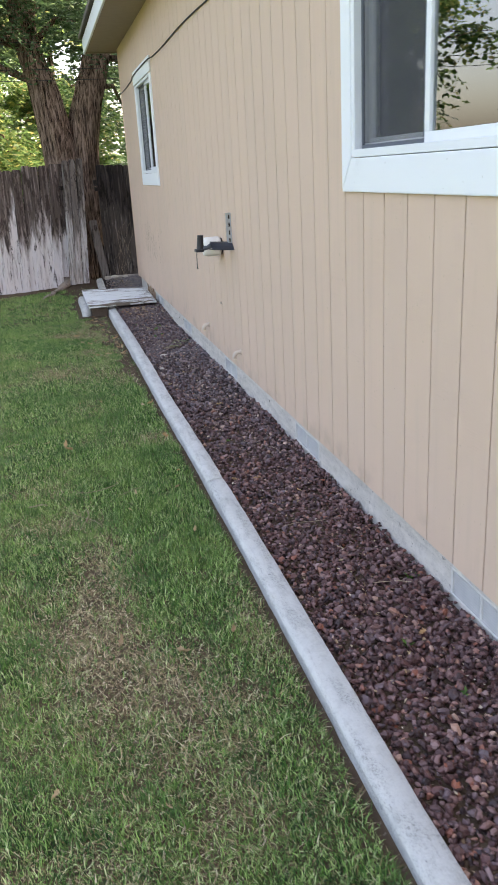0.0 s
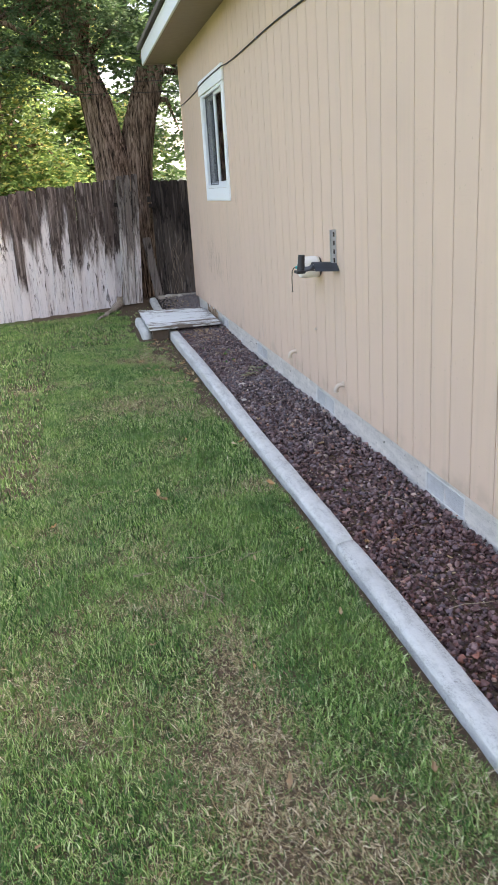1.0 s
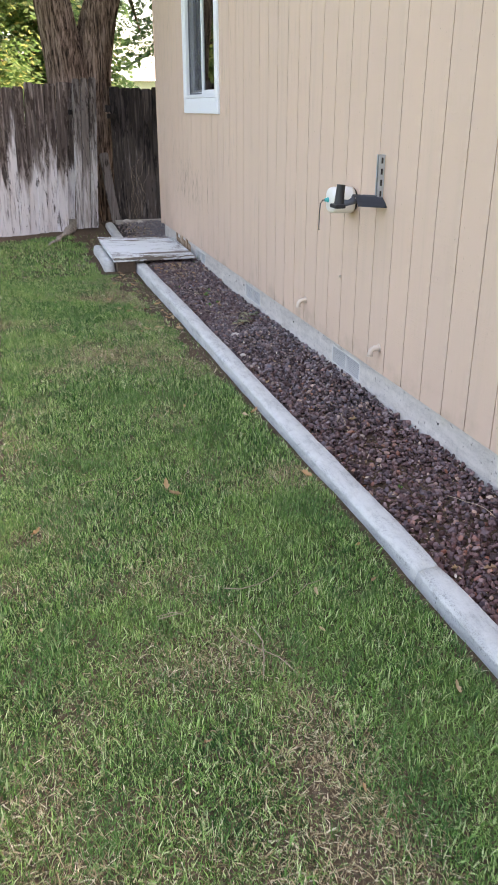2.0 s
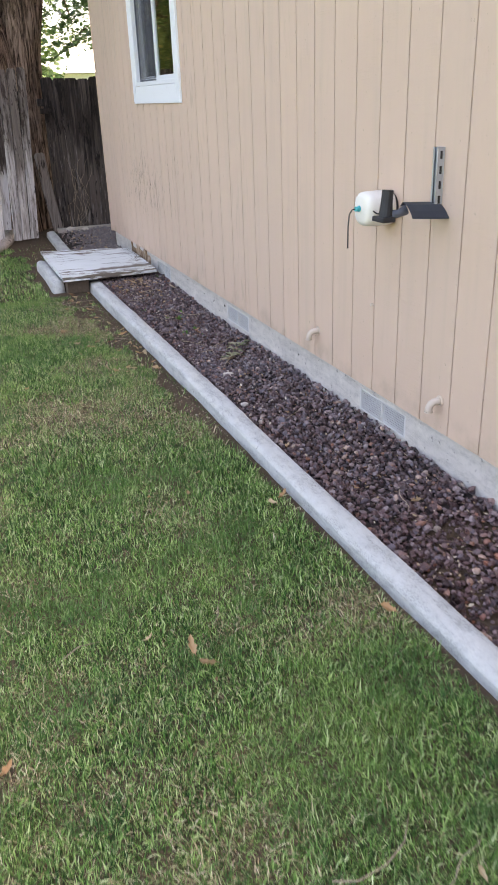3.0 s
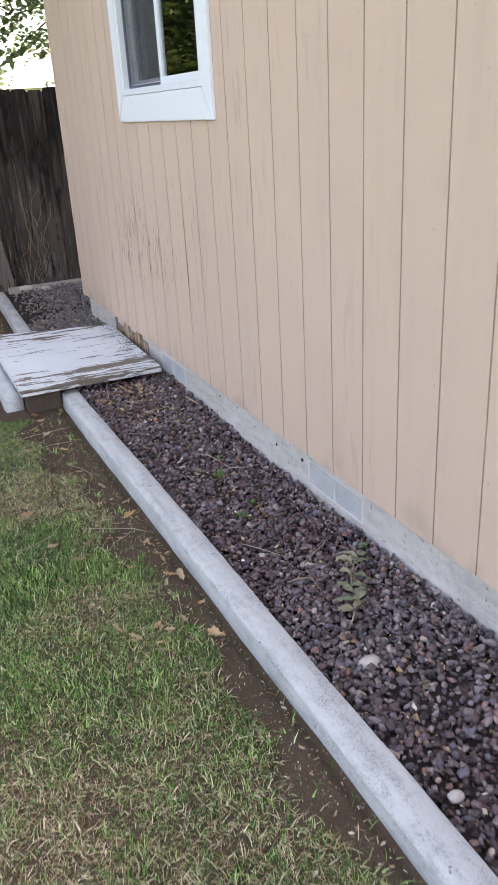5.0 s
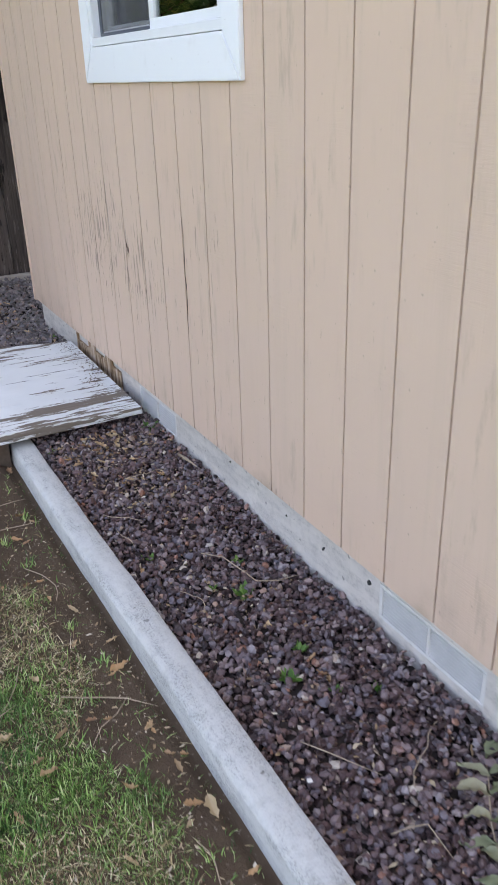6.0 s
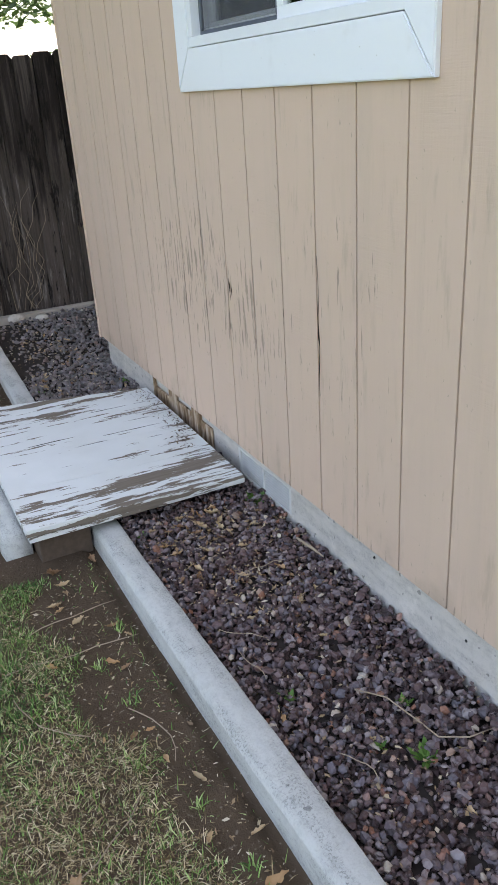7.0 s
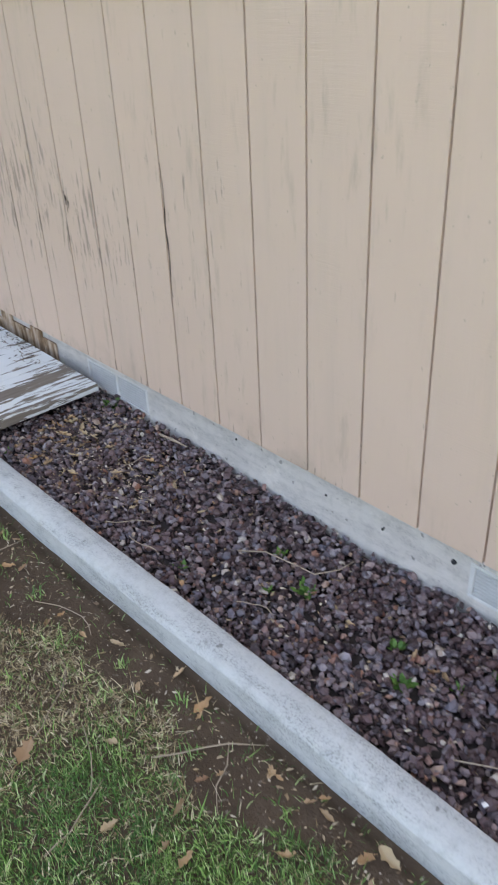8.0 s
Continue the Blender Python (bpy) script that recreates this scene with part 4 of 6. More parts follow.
def pale_fence():
    f = tagged(empty("pale_fence", (-1.5, 12.4, 0)), "weathered wooden board fence with bleached whitewash and dark stains", "fence")
    rng = random.Random(11)
    yaw = math.atan(0.275)
    x, side = 0.13, 1
    while x > -7.0:
        w = rng.uniform(0.11, 0.15)
        c = x - w / 2
        y = fence_line(c)
        zg = soil_z(c, y)
        top = lerp_table([(-7, 1.50), (-1.4, 1.67), (0.0, 1.80)], c) + rng.uniform(-0.02, 0.02)
        lean = lerp_table([(-2.0, 0.0), (-1.0, 0.02), (-0.4, 0.05), (0.1, 0.08)], c) + rng.uniform(-0.003, 0.003)
        side = -side
        fence_board(f, FENCE_OLD, c, y + side * 0.011, zg - 0.02 + rng.uniform(0, 0.03), top, w + 0.018, lean, yaw, rng)
        x -= w
    # slipped board in the gap, then the end panel, hung a little in front and leaning
    fence_board(f, FENCE_OLD, 0.155, fence_line(0.15) + 0.035, 0.14, 1.80, 0.16, 0.075, yaw, rng)
    for c, w, top in ((0.285, 0.10, 1.84), (0.390, 0.105, 1.85), (0.494, 0.10, 1.86)):
        fence_board(f, FENCE_GREY, c, fence_line(c) - 0.05 + rng.uniform(-0.008, 0.008), 0.015, top, w, 0.055, yaw, rng)
    for z in (0.35, 1.0, 1.5):
        bm = bmesh.new()
        a, b = Vector((0.03, fence_line(0.03) + 0.05, z)), Vector((-7, fence_line(-7) + 0.05, z - 0.12))
        m = Vector((-3, fence_line(-3) + 0.05, z - 0.08))
        add_tube(bm, [a, m, b], 0.045, 4)
        part("rail", bm, FENCE_DARK, f)
    for z in (0.4, 1.45):
        a, b = Vector((0.26, fence_line(0.26) + 0.02, z)), Vector((0.53, fence_line(0.53) + 0.02, z))
        part("rail", tube([a, b], 0.04, 4), FENCE_DARK, f)
    for x in (0.50, -1.8, -4.2):
        y = fence_line(x) + 0.13
        part("post", box((x - 0.045, y - 0.045, -0.2), (x + 0.045, y + 0.045, 1.62), 0.004), FENCE_DARK, f)
    return f


pale_fence()


def dark_fence():
    f = tagged(empty("dark_fence", (1.6, 13.3, 0)), "dark brown aged wooden board fence beside the house corner", "fence")
    rng = random.Random(5)
    x = 0.86
    while x < 4.6:
        w = rng.uniform(0.12, 0.15)
        c = x + w / 2
        fence_board(f, FENCE_DARK, c, 13.34 + rng.uniform(-0.006, 0.006), -0.05, 1.755 - 0.01 * (c - 1) + rng.uniform(-0.02, 0.015), w + 0.006, rng.uniform(-0.003, 0.003), 0.0, rng)
        x += w
    for z in (0.4, 1.45):
        part("rail", box((0.80, 13.37, z), (4.6, 13.41, z + 0.085), 0.003), FENCE_DARK, f)
    fence_board(f, FENCE_BARE, 0.835, 13.20, 0.02, 0.95, 0.125, radians(-7.5), 0.1, rng)
    part("rail_end", box((0.80, 13.20, 1.37), (0.91, 13.24, 1.43), 0.004), FENCE_DARK, f)
    return f


dark_fence()


# ---------------------------------------------------------------- trees
def stem_mesh(points, radii, sides, seed, furrow):
    """A tapered trunk with ridged bark."""
    bm, rings = bmesh.new(), []
    pts = [Vector(p) for p in points]
    steps, n = 16, len(points)
    for i in range((n - 1) * steps + 1):
        k, u = min(i // steps, n - 2), 0
        u = i / steps - k
        p0, p1, p2, p3 = pts[max(k - 1, 0)], pts[k], pts[k + 1], pts[min(k + 2, n - 1)]
        c = 0.5 * ((2 * p1) + (p2 - p0) * u + (2 * p0 - 5 * p1 + 4 * p2 - p3) * u * u + (3 * p1 - p0 - 3 * p2 + p3) * u ** 3)
        r = radii[k] + (radii[k + 1] - radii[k]) * u
        ring = []
        for s in range(sides):
            a = 2 * math.pi * s / sides
            ridge = noise.noise((math.cos(a) * 4.5, math.sin(a) * 4.5, c.z * 0.9 + seed)) * 0.6 + noise.noise((math.cos(a) * 10, math.sin(a) * 10, c.z * 1.3 + seed)) * 0.7
            rr = r * (1 + furrow * ridge)
            ring.append(bm.verts.new((c.x + rr * math.cos(a), c.y + rr * math.sin(a), c.z)))
        rings.append(ring)
    for a, b in zip(rings, rings[1:]):
        for s in range(sides):
            bm.faces.new((a[s], a[(s + 1) % sides], b[(s + 1) % sides], b[s]))
    bm.faces.new(rings[-1])
    return bm


def fronds(name, material, centres, per, spread, leaflets, leaf_len, leaf_wid, droop, seed):
    """Compound leaves: stalks round the twig ends, each with two rows of leaflets."""
    r = np.random.RandomState(seed)
    c = np.repeat(np.array(centres, float), per, 0)
    n = len(c)
    base = c + r.normal(0, 1, (n, 3)) * spread
    ang = r.uniform(0, 2 * np.pi, n)
    d = np.stack([np.cos(ang), np.sin(ang), r.uniform(-0.6, 0.25, n)], 1)
    d /= np.linalg.norm(d, axis=1, keepdims=True)
    size = r.uniform(0.7, 1.3, n)
    verts, quads = [], []
    side = np.cross(d, [0, 0, 1.0])
    side /= np.linalg.norm(side, axis=1, keepdims=True)
    total = 0
    for i in range(leaflets):
        u = (i // 2 + 1) / (leaflets / 2)
        s = 1 if i % 2 else -1
        at = base + d * (u * leaf_len * leaflets * 0.32 * size)[:, None]
        at[:, 2] -= droop * u * u * size
        out = side * s + d * 0.55 + r.normal(0, 0.28, (n, 3))
        out[:, 2] -= 0.25
        out /= np.linalg.norm(out, axis=1, keepdims=True)
        wide = np.cross(out, r.normal(0, 0.45, (n, 3)) + [0, 0, 1.0])
        wide /= np.linalg.norm(wide, axis=1, keepdims=True)
        ll, ww = (leaf_len * size)[:, None], (leaf_wid * size)[:, None]
        q = np.stack([at, at + out * ll * 0.45 + wide * ww, at + out * ll, at + out * ll * 0.45 - wide * ww], 1)
        verts.append(q.reshape(-1, 3))
        quads.append(np.arange(4 * n).reshape(n, 4) + total)
        total += 4 * n
    return mesh_from_arrays(name, np.concatenate(verts), [np.concatenate(quads)], material)


def crown_part(tree, me, label=""):
    ob = new("crown", me)
    ob.parent = tree
    ob.matrix_parent_inverse = Matrix.Translation(-Vector(tree.location))
    if label:
        ob["label"] = label
    return ob


def limb_set(tree, start_points, ends, r0, material, seed):
    rng = random.Random(seed)
    tips = []
    for e in ends:
        s = min(start_points, key=lambda p: (Vector(p) - Vector(e)).length + rng.random() * 0.6)
        s, e = Vector(s), Vector(e)
        m = s.lerp(e, 0.5) + Vector((rng.uniform(-.2, .2), rng.uniform(-.2, .2), 0.25))
        part("limb", tube([s, s.lerp(m, 0.6), m, m.lerp(e, 0.6), e], [r0, r0 * 0.7, r0 * 0.5, r0 * 0.3, r0 * 0.12], 7), material, tree, smooth=True)
        for k in range(5):
            u = 0.35 + 0.65 * k / 4
            tips.append(m.lerp(e, u) if u > 0.4 else s.lerp(m, 0.8))
    return tips


def fence_tree():
    t = tagged(empty("large_tree", (0.62, 13.95, 0)), "large old tree with two leaning furrowed trunks behind the fence", "tree")
    left = [(0.45, 13.9, -0.15), (0.44, 13.9, 0.5), (0.42, 13.9, 1.3), (0.39, 13.9, 1.9), (0.29, 13.9, 2.5), (0.20, 13.92, 3.0), (0.08, 13.95, 3.5), (0.0, 14.0, 4.3), (-0.15, 14.1, 5.6), (-0.3, 14.2, 7.2)]
    right = [(0.70, 14.0, -0.15), (0.69, 14.0, 0.6), (0.69, 14.0, 1.4), (0.73, 14.0, 2.0), (0.85, 14.0, 2.6), (0.97, 14.0, 2.95), (1.12, 14.02, 3.4), (1.42, 14.08, 4.3), (1.75, 14.2, 5.6), (2.0, 14.3, 7.0)]
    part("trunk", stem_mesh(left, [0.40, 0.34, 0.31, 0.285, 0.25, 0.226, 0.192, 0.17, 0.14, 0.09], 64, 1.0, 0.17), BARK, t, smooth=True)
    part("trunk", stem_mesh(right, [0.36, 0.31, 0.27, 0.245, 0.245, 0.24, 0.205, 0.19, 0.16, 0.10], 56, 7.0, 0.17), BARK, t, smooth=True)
    for way, radii in (([(0.24, 13.3, 0.02), (0.19, 12.95, 0.02), (0.14, 12.65, 0.015), (0.09, 12.42, 0.01), (0.02, 12.18, 0.005), (-0.07, 11.93, 0.0), (-0.16, 11.74, -0.01), (-0.23, 11.58, -0.03)], [0.09, 0.085, 0.07, 0.052, 0.038, 0.028, 0.018, 0.006]),):
        bm = tube(way, radii, 14)
        bmesh.ops.subdivide_edges(bm, edges=[e for e in bm.edges if e.calc_length() > 0.12], cuts=4)
        for v in bm.verts:
            v.co.z = 0.005 + (v.co.z - 0.005) * 0.8 + 0.02 * noise.noise((v.co.x * 26, v.co.y * 4, 0)) + 0.008 * noise.noise(v.co * 25)
            v.co.x += 0.03 * noise.noise(v.co * 5) + 0.010 * noise.noise(v.co * 25)
        part("root", bm, ROOT_WOOD, t, "pale exposed root running out under the fence", smooth=True)
    rng = random.Random(3)
    ends = []
    for i in range(44):
        a = rng.uniform(0, 2 * math.pi)
        rad = rng.uniform(0.8, 4.2)
        ends.append((0.4 + rad * math.cos(a) * 1.1, 14.3 + rad * math.sin(a) * 0.75, rng.uniform(3.6, 7.6)))
    ends += [(-1.2, 12.9, 3.5), (-0.7, 13.1, 3.75), (-1.8, 13.4, 3.6), (0.3, 13.0, 3.9), (-2.2, 14.1, 3.4), (0.8, 13.2, 3.75), (1.9, 14.6, 3.2), (2.3, 15.2, 2.9), (1.7, 15.6, 2.6), (-0.3, 12.8, 3.95)]
    # unseen limbs behind the house, added to keep the sun off the fence gap
    ends += [(rng.uniform(2.4, 6.8), rng.uniform(12.2, 15.2), rng.uniform(3.7, 6.6)) for i in range(30)]
    # limbs above the view, added to shade the lawn near the fence
    ends += [(rng.uniform(-3.2, 1.2), rng.uniform(10.2, 13.0), rng.uniform(4.7, 7.2)) for i in range(24)]
    tips = limb_set(t, [left[5], left[6], left[7], right[5], right[6], right[7]], ends, 0.07, BARK, 8)
    crown_part(t, fronds("crown", LEAF_DEEP, tips, 12, 0.26, 14, 0.074, 0.018, 0.18, 21), "hanging clusters of small deep green leaves")
    return t


fence_tree()


def shade_tree(at, height, reach, low, leaf, label, seed, count=26, per=16, leaf_len=0.085, leaf_wid=0.022, lean=(0, 0)):
    t = tagged(empty("tree", at), label, "tree")
    x, y, z = at
    rng = random.Random(seed)
    pts = [(x, y, z - 0.2), (x + lean[0] * 0.3, y, z + height * 0.25), (x + lean[0] * 0.6, y, z + height * 0.5), (x + lean[0], y + lean[1], z + height * 0.85)]
    part("trunk", stem_mesh(pts, [0.19, 0.14, 0.11, 0.04], 18, seed, 0.08), BARK, t, smooth=True)
    ends = []
    for i in range(count):
        a, rad = rng.uniform(0, 2 * math.pi), reach * math.sqrt(rng.random())
        zz = z + low + (height - low) * rng.random() ** 0.9
        ends.append((x + rad * math.cos(a), y + rad * math.sin(a), zz))
    tips = limb_set(t, pts[1:], ends, 0.05, BARK, seed + 1)
    crown_part(t, fronds("crown", leaf, tips, max(6, int(per * 0.6)), 0.24, 12, leaf_len * 1.2, leaf_wid * 1.2, 0.14, seed + 2))
    return t


YG = "tree with sunlit yellow-green feathery leaves behind the fence"
DG = "dense dark green tree behind the fence, for backdrop and added shade"
# the last tree, at (4.6, 13.6), is unseen: added to block the sun
for x, y, h, reach, low, leaf, seed, n, per, ll, lw in (
        (-1.5, 18.0, 5.2, 2.0, 1.2, LEAF_LIME, 31, 38, 18, 0.10, 0.026), (-4.2, 17.0, 5.5, 2.2, 1.2, LEAF_LIME, 32, 38, 18, 0.10, 0.026), (0.6, 20.5, 3.6, 1.4, 1.2, LEAF_LIME, 33, 22, 16, 0.10, 0.03),
        (4.1, 19.5, 6.5, 2.4, 2.3, LEAF_DEEP, 34, 26, 10, 0.15, 0.045), (-2.6, 23.0, 8.5, 3.0, 1.0, LEAF_DEEP, 35, 46, 18, 0.17, 0.06), (-7.5, 22.0, 8.0, 3.2, 1.0, LEAF_LIME, 36, 26, 14, 0.17, 0.06),
        (0.8, 27.0, 8.0, 2.6, 2.2, LEAF_DEEP, 37, 34, 16, 0.17, 0.06), (-5.5, 28.0, 9.5, 3.6, 1.0, LEAF_DEEP, 38, 30, 14, 0.22, 0.08), (4.6, 13.6, 6.6, 2.0, 1.7, LEAF_DEEP, 39, 46, 18, 0.17, 0.06)):
    shade_tree((x, y, 0), h, reach, low, leaf, YG if leaf is LEAF_LIME else DG, seed, n, per, ll, lw)
MG = "leafy garden tree standing across the lawn"
shade_tree((-13.0, 10.5, 0), 5.5, 2.6, 1.4, LEAF_DEEP, MG, 42, 26, 12, 0.15, 0.05)
shade_tree((-10.5, 17.0, 0), 5.0, 2.4, 1.2, LEAF_LIME, MG, 43, 26, 12, 0.15, 0.05)


def neighbour_building():
    b = tagged(empty("neighbour_building", (5, 33, 0)), "low white building with a pale roof beyond the fence", "building")
    front = part("wall", box((-1.0, 32, -0.1), (12, 38, 2.35), 0.01), NEIGHBOUR, b)
    bm = bmesh.new()
    vs = [bm.verts.new(p) for p in ((-1.4, 31.6, 2.36), (12.4, 31.6, 2.36), (12.4, 35, 3.3), (-1.4, 35, 3.3), (-1.4, 38.4, 2.36), (12.4, 38.4, 2.36))]
    for f in ((0, 1, 2, 3), (3, 2, 5, 4), (0, 3, 4), (1, 5, 2), (0, 4, 5, 1)):
        bm.faces.new([vs[i] for i in f])
    part("roof", bm, plain("pale_metal_roof", (0.70, 0.70, 0.68), 0.6), b)
    part("door", box((3.0, 31.97, 0.0), (3.95, 31.998, 2.05), 0.004), plain("grey_door_paint", (0.35, 0.36, 0.38), 0.5), front)
    return b


neighbour_building()


def overhead_wire(z, y, sag):
    w = tagged(empty("overhead_wire", (0, y, z)), "thin black overhead wire hung across the yard", "wire", "overhead wires")
    pts = [(-9 + 18 * i / 24, y + 0.02 * i, z - sag * (1 - ((i - 12) / 12) ** 2)) for i in range(25)]
    part("strand", tube(pts, 0.0042, 5), BLACK, w)
    return w


for z, y, sag in ((3.62, 13.05, 0.12), (3.30, 13.1, 0.16), (3.10, 13.2, 0.10)):
    overhead_wire(z, y, sag)

# ---------------------------------------------------------------- lawn
DRY = [(-0.03, 2.9, 0.15, 0.45, 0.55), (0.02, 2.25, 0.3, 0.35, 0.62), (-0.1, 2.6, 0.2, 0.3, 0.4), (-0.2, 3.62, 0.25, 0.12, 0.6), (0.05, 3.3, 0.12, 0.25, 0.4), (0.13, 6.65, 0.3, 0.25, 0.45), (0.38, 5.95, 0.12, 0.3, 0.4), (-0.11, 6.9, 0.4, 0.2, 0.45),
       (-0.24, 7.2, 0.4, 0.2, 0.4), (0.4, 7.4, 0.12, 0.3, 0.3), (0.22, 8.68, 0.22, 0.3, 0.85), (0.40, 8.25, 0.1, 0.4, 0.5), (0.15, 7.9, 0.2, 0.35, 0.25), (0.0, 8.75, 0.5, 0.12, 0.4), (0.35, 9.3, 0.3, 0.5, 0.4), (0.45, 4.75, 0.1, 0.15, 0.5), (-0.65, 4.5, 0.1, 0.08, 0.6), (0.5, 2.5, 0.08, 0.4, 0.5), (-0.9, 8.0, 0.5, 0.3, 0.25), (0.35, 6.95, 0.2, 0.3, 0.25), (0.2, 7.6, 0.3, 0.3, 0.2), (0.42, 6.5, 0.1, 0.25, 0.3)]
LUSH = [(0.1, 8.0, 0.22, 0.14), (0.38, 8.02, 0.12, 0.12), (0.24, 8.42, 0.09, 0.09), (0.35, 3.75, 0.2, 0.35), (-0.25, 8.4, 0.2, 0.4), (0.44, 5.85, 0.13, 0.24), (0.46, 5.8, 0.1, 0.2), (0.40, 5.2, 0.12, 0.2), (0.42, 3.4, 0.16, 0.5), (0.3, 4.3, 0.25, 0.35)]


def bare_edge(y):
    """How far the bare soil beside the curb reaches out from it."""
    return lerp_table([(-5, 0.02), (4.0, 0.025), (5.6, 0.03), (6.6, 0.10), (7.5, 0.14), (7.9, 0.11), (8.1, 0.15), (8.3, 0.20), (8.5, 0.14), (8.7, 0.20), (8.9, 0.26), (9.2, 0.21), (9.7, 0.24), (9.9, 0.28), (11.0, 0.36), (12.5, 0.5), (14, 0.6)], y)


def lawn_spots(y0, y1, x0, x1, density, r, thin):
    """Places where the lawn grows, with its dryness, lushness and clumping there."""
    n = int((y1 - y0) * (x1 - x0) * density)
    x, y = r.uniform(x0, x1, n), r.uniform(y0, y1, n)
    cx = np.interp(y, np.linspace(-5, 14, 400), [curb_x(v) for v in np.linspace(-5, 14, 400)]) - 0.050
    edge = np.interp(y, np.linspace(-5, 14, 300), [bare_edge(v) for v in np.linspace(-5, 14, 300)])
    gap = cx - x
    ragged = edge * (1 + 0.45 * np.sin(y * 9.1) * np.sin(y * 4.3 + 1)) + r.exponential(0.018, n)
    keep = gap > ragged
    stray = (gap > 0.01) & (r.random_sample(n) < 0.035)
    block = (y > 9.75) & (y < 11.2) & (x > 0.22)
    keep = (keep | stray) & ~block & (y < 12.55 + 0.26 * x - 0.25)
    x, y = x[keep], y[keep]
    n = len(x)
    dry, lush = np.full(n, 0.17), np.zeros(n)
    for px, py, rx, ry, amount in DRY:
        dry += amount * np.exp(-(((x - px) / rx) ** 2 + ((y - py) / ry) ** 2) * 1.2)
    for px, py, rx, ry in LUSH:
        lush += np.exp(-(((x - px) / rx) ** 2 + ((y - py) / ry) ** 2))
    ripple = np.array([noise.noise((a * 2.2, b * 2.2, 4.0)) + 0.6 * noise.noise((a * 6.5, b * 6.5, 7.0)) for a, b in zip(x, y)])
    clump = np.array([noise.noise((a * 9, b * 9, 1.0)) for a, b in zip(x, y)])
    dry = np.clip(dry + 0.5 * np.clip(ripple - 0.05, -0.2, 1) - 0.6 * lush, 0.04, 0.84)
    keep = r.random_sample(n) < np.clip(1.08 - thin * dry + 0.5 * clump, 0.25, 1.0)
    return x[keep], y[keep], dry[keep], lush[keep], clump[keep]


def mat(y0, y1, x0, x1, density, size, seed):
    """Short stems and clippings low in the turf: one three-cornered sliver each, green ones and dry ones."""
    r = np.random.RandomState(seed)
    x, y, dry, lush, clump = lawn_spots(y0, y1, x0, x1, density, r, 0.0)
    n = len(x)
    is_dry = r.random_sample(n) < np.clip(dry * 0.95, 0, 0.9)
    z = np.array([soil_z(a, b) for a, b in zip(x, y)])
    a, t, h = r.uniform(0, 2 * np.pi, n), r.uniform(0.5, 1.5, n), size * np.exp(r.normal(0, 0.35, n))
    p = np.stack([x, y, z + np.where(is_dry, r.uniform(0.0, 0.014, n), 0.0)], 1)
    d = np.stack([np.cos(a) * np.sin(t), np.sin(a) * np.sin(t), np.cos(t) * np.where(is_dry, 0.5, 1.0)], 1) * h[:, None]
    turn = a + np.pi / 2 + r.normal(0, 0.5, n)
    w = np.stack([np.cos(turn), np.sin(turn), r.normal(0, 0.4, n)], 1) * (0.0011 * np.exp(r.normal(0, 0.3, n)))[:, None]
    tri = np.stack([p - w, p + w, p + d], 1)
    return tri[~is_dry], tri[is_dry]


def mat_object(name, sets, material, label):
    v = np.concatenate(sets)
    me = mesh_from_arrays(name, v.reshape(-1, 3), [(np.arange(len(v)) * 3)[:, None] + np.arange(3)], material)
    return tagged(new(name, me), label, "grass", kind="stuff")


def grow(y0, y1, x0, x1, density, height, width, seed):
    """Blades over a stretch of the plan: arrays for the green and for the dry ones."""
    r = np.random.RandomState(seed)
    x, y, dry, lush, clump = lawn_spots(y0, y1, x0, x1, density, r, 0.42)
    n = len(x)
    is_dry = r.random_sample(n) < dry
    z = np.array([soil_z(a, b) for a, b in zip(x, y)]) - 0.004
    h = height * r.uniform(0.55, 1.25, n) * (1 + 0.45 * clump + 0.12 * np.minimum(lush, 1.3)) * np.where(is_dry, 1.15, 1.0)
    ang, tilt = r.uniform(0, 2 * np.pi, n), np.abs(r.normal(0.5, 0.5, n)) + np.where(is_dry, 0.8, 0.0)
    tilt = np.clip(tilt, 0, 1.45)
    bend = r.uniform(0.1, 0.7, n)
    dirx, diry = np.cos(ang), np.sin(ang)
    w = width * np.clip(np.exp(r.normal(-0.1, 0.38, n)), 0.4, 2.2) / 2
    turn = ang + np.pi / 2 + r.normal(0, 0.6, n)
    wx, wy = np.cos(turn) * w, np.sin(turn) * w
    out = np.empty((n, 5, 3))
    m1, m2 = h * 0.55, h * 0.5
    mx, my, mz = x + dirx * np.sin(tilt) * m1, y + diry * np.sin(tilt) * m1, z + np.cos(tilt) * m1
    t2 = np.clip(tilt + bend, 0, 1.75)
    tx, ty, tz = mx + dirx * np.sin(t2) * m2, my + diry * np.sin(t2) * m2, mz + np.cos(t2) * m2
    out[:, 0] = np.stack([x - wx, y - wy, z], 1)
    out[:, 1] = np.stack([x + wx, y + wy, z], 1)
    out[:, 2] = np.stack([mx + wx * 0.85, my + wy * 0.85, mz], 1)
    out[:, 3] = np.stack([mx - wx * 0.85, my - wy * 0.85, mz], 1)
    out[:, 4] = np.stack([tx, ty, np.maximum(tz, z + 0.004)], 1)
    return out[~is_dry], out[is_dry]


def blades_object(name, sets, material, label, category):
    v = np.concatenate(sets)
    n = len(v)
    base = (np.arange(n) * 5)[:, None]
    me = mesh_from_arrays(name, v.reshape(-1, 3), [base + np.array([0, 1, 2, 3]), base + np.array([3, 2, 4])], material)
    return tagged(new(name, me), label, category, kind="stuff")


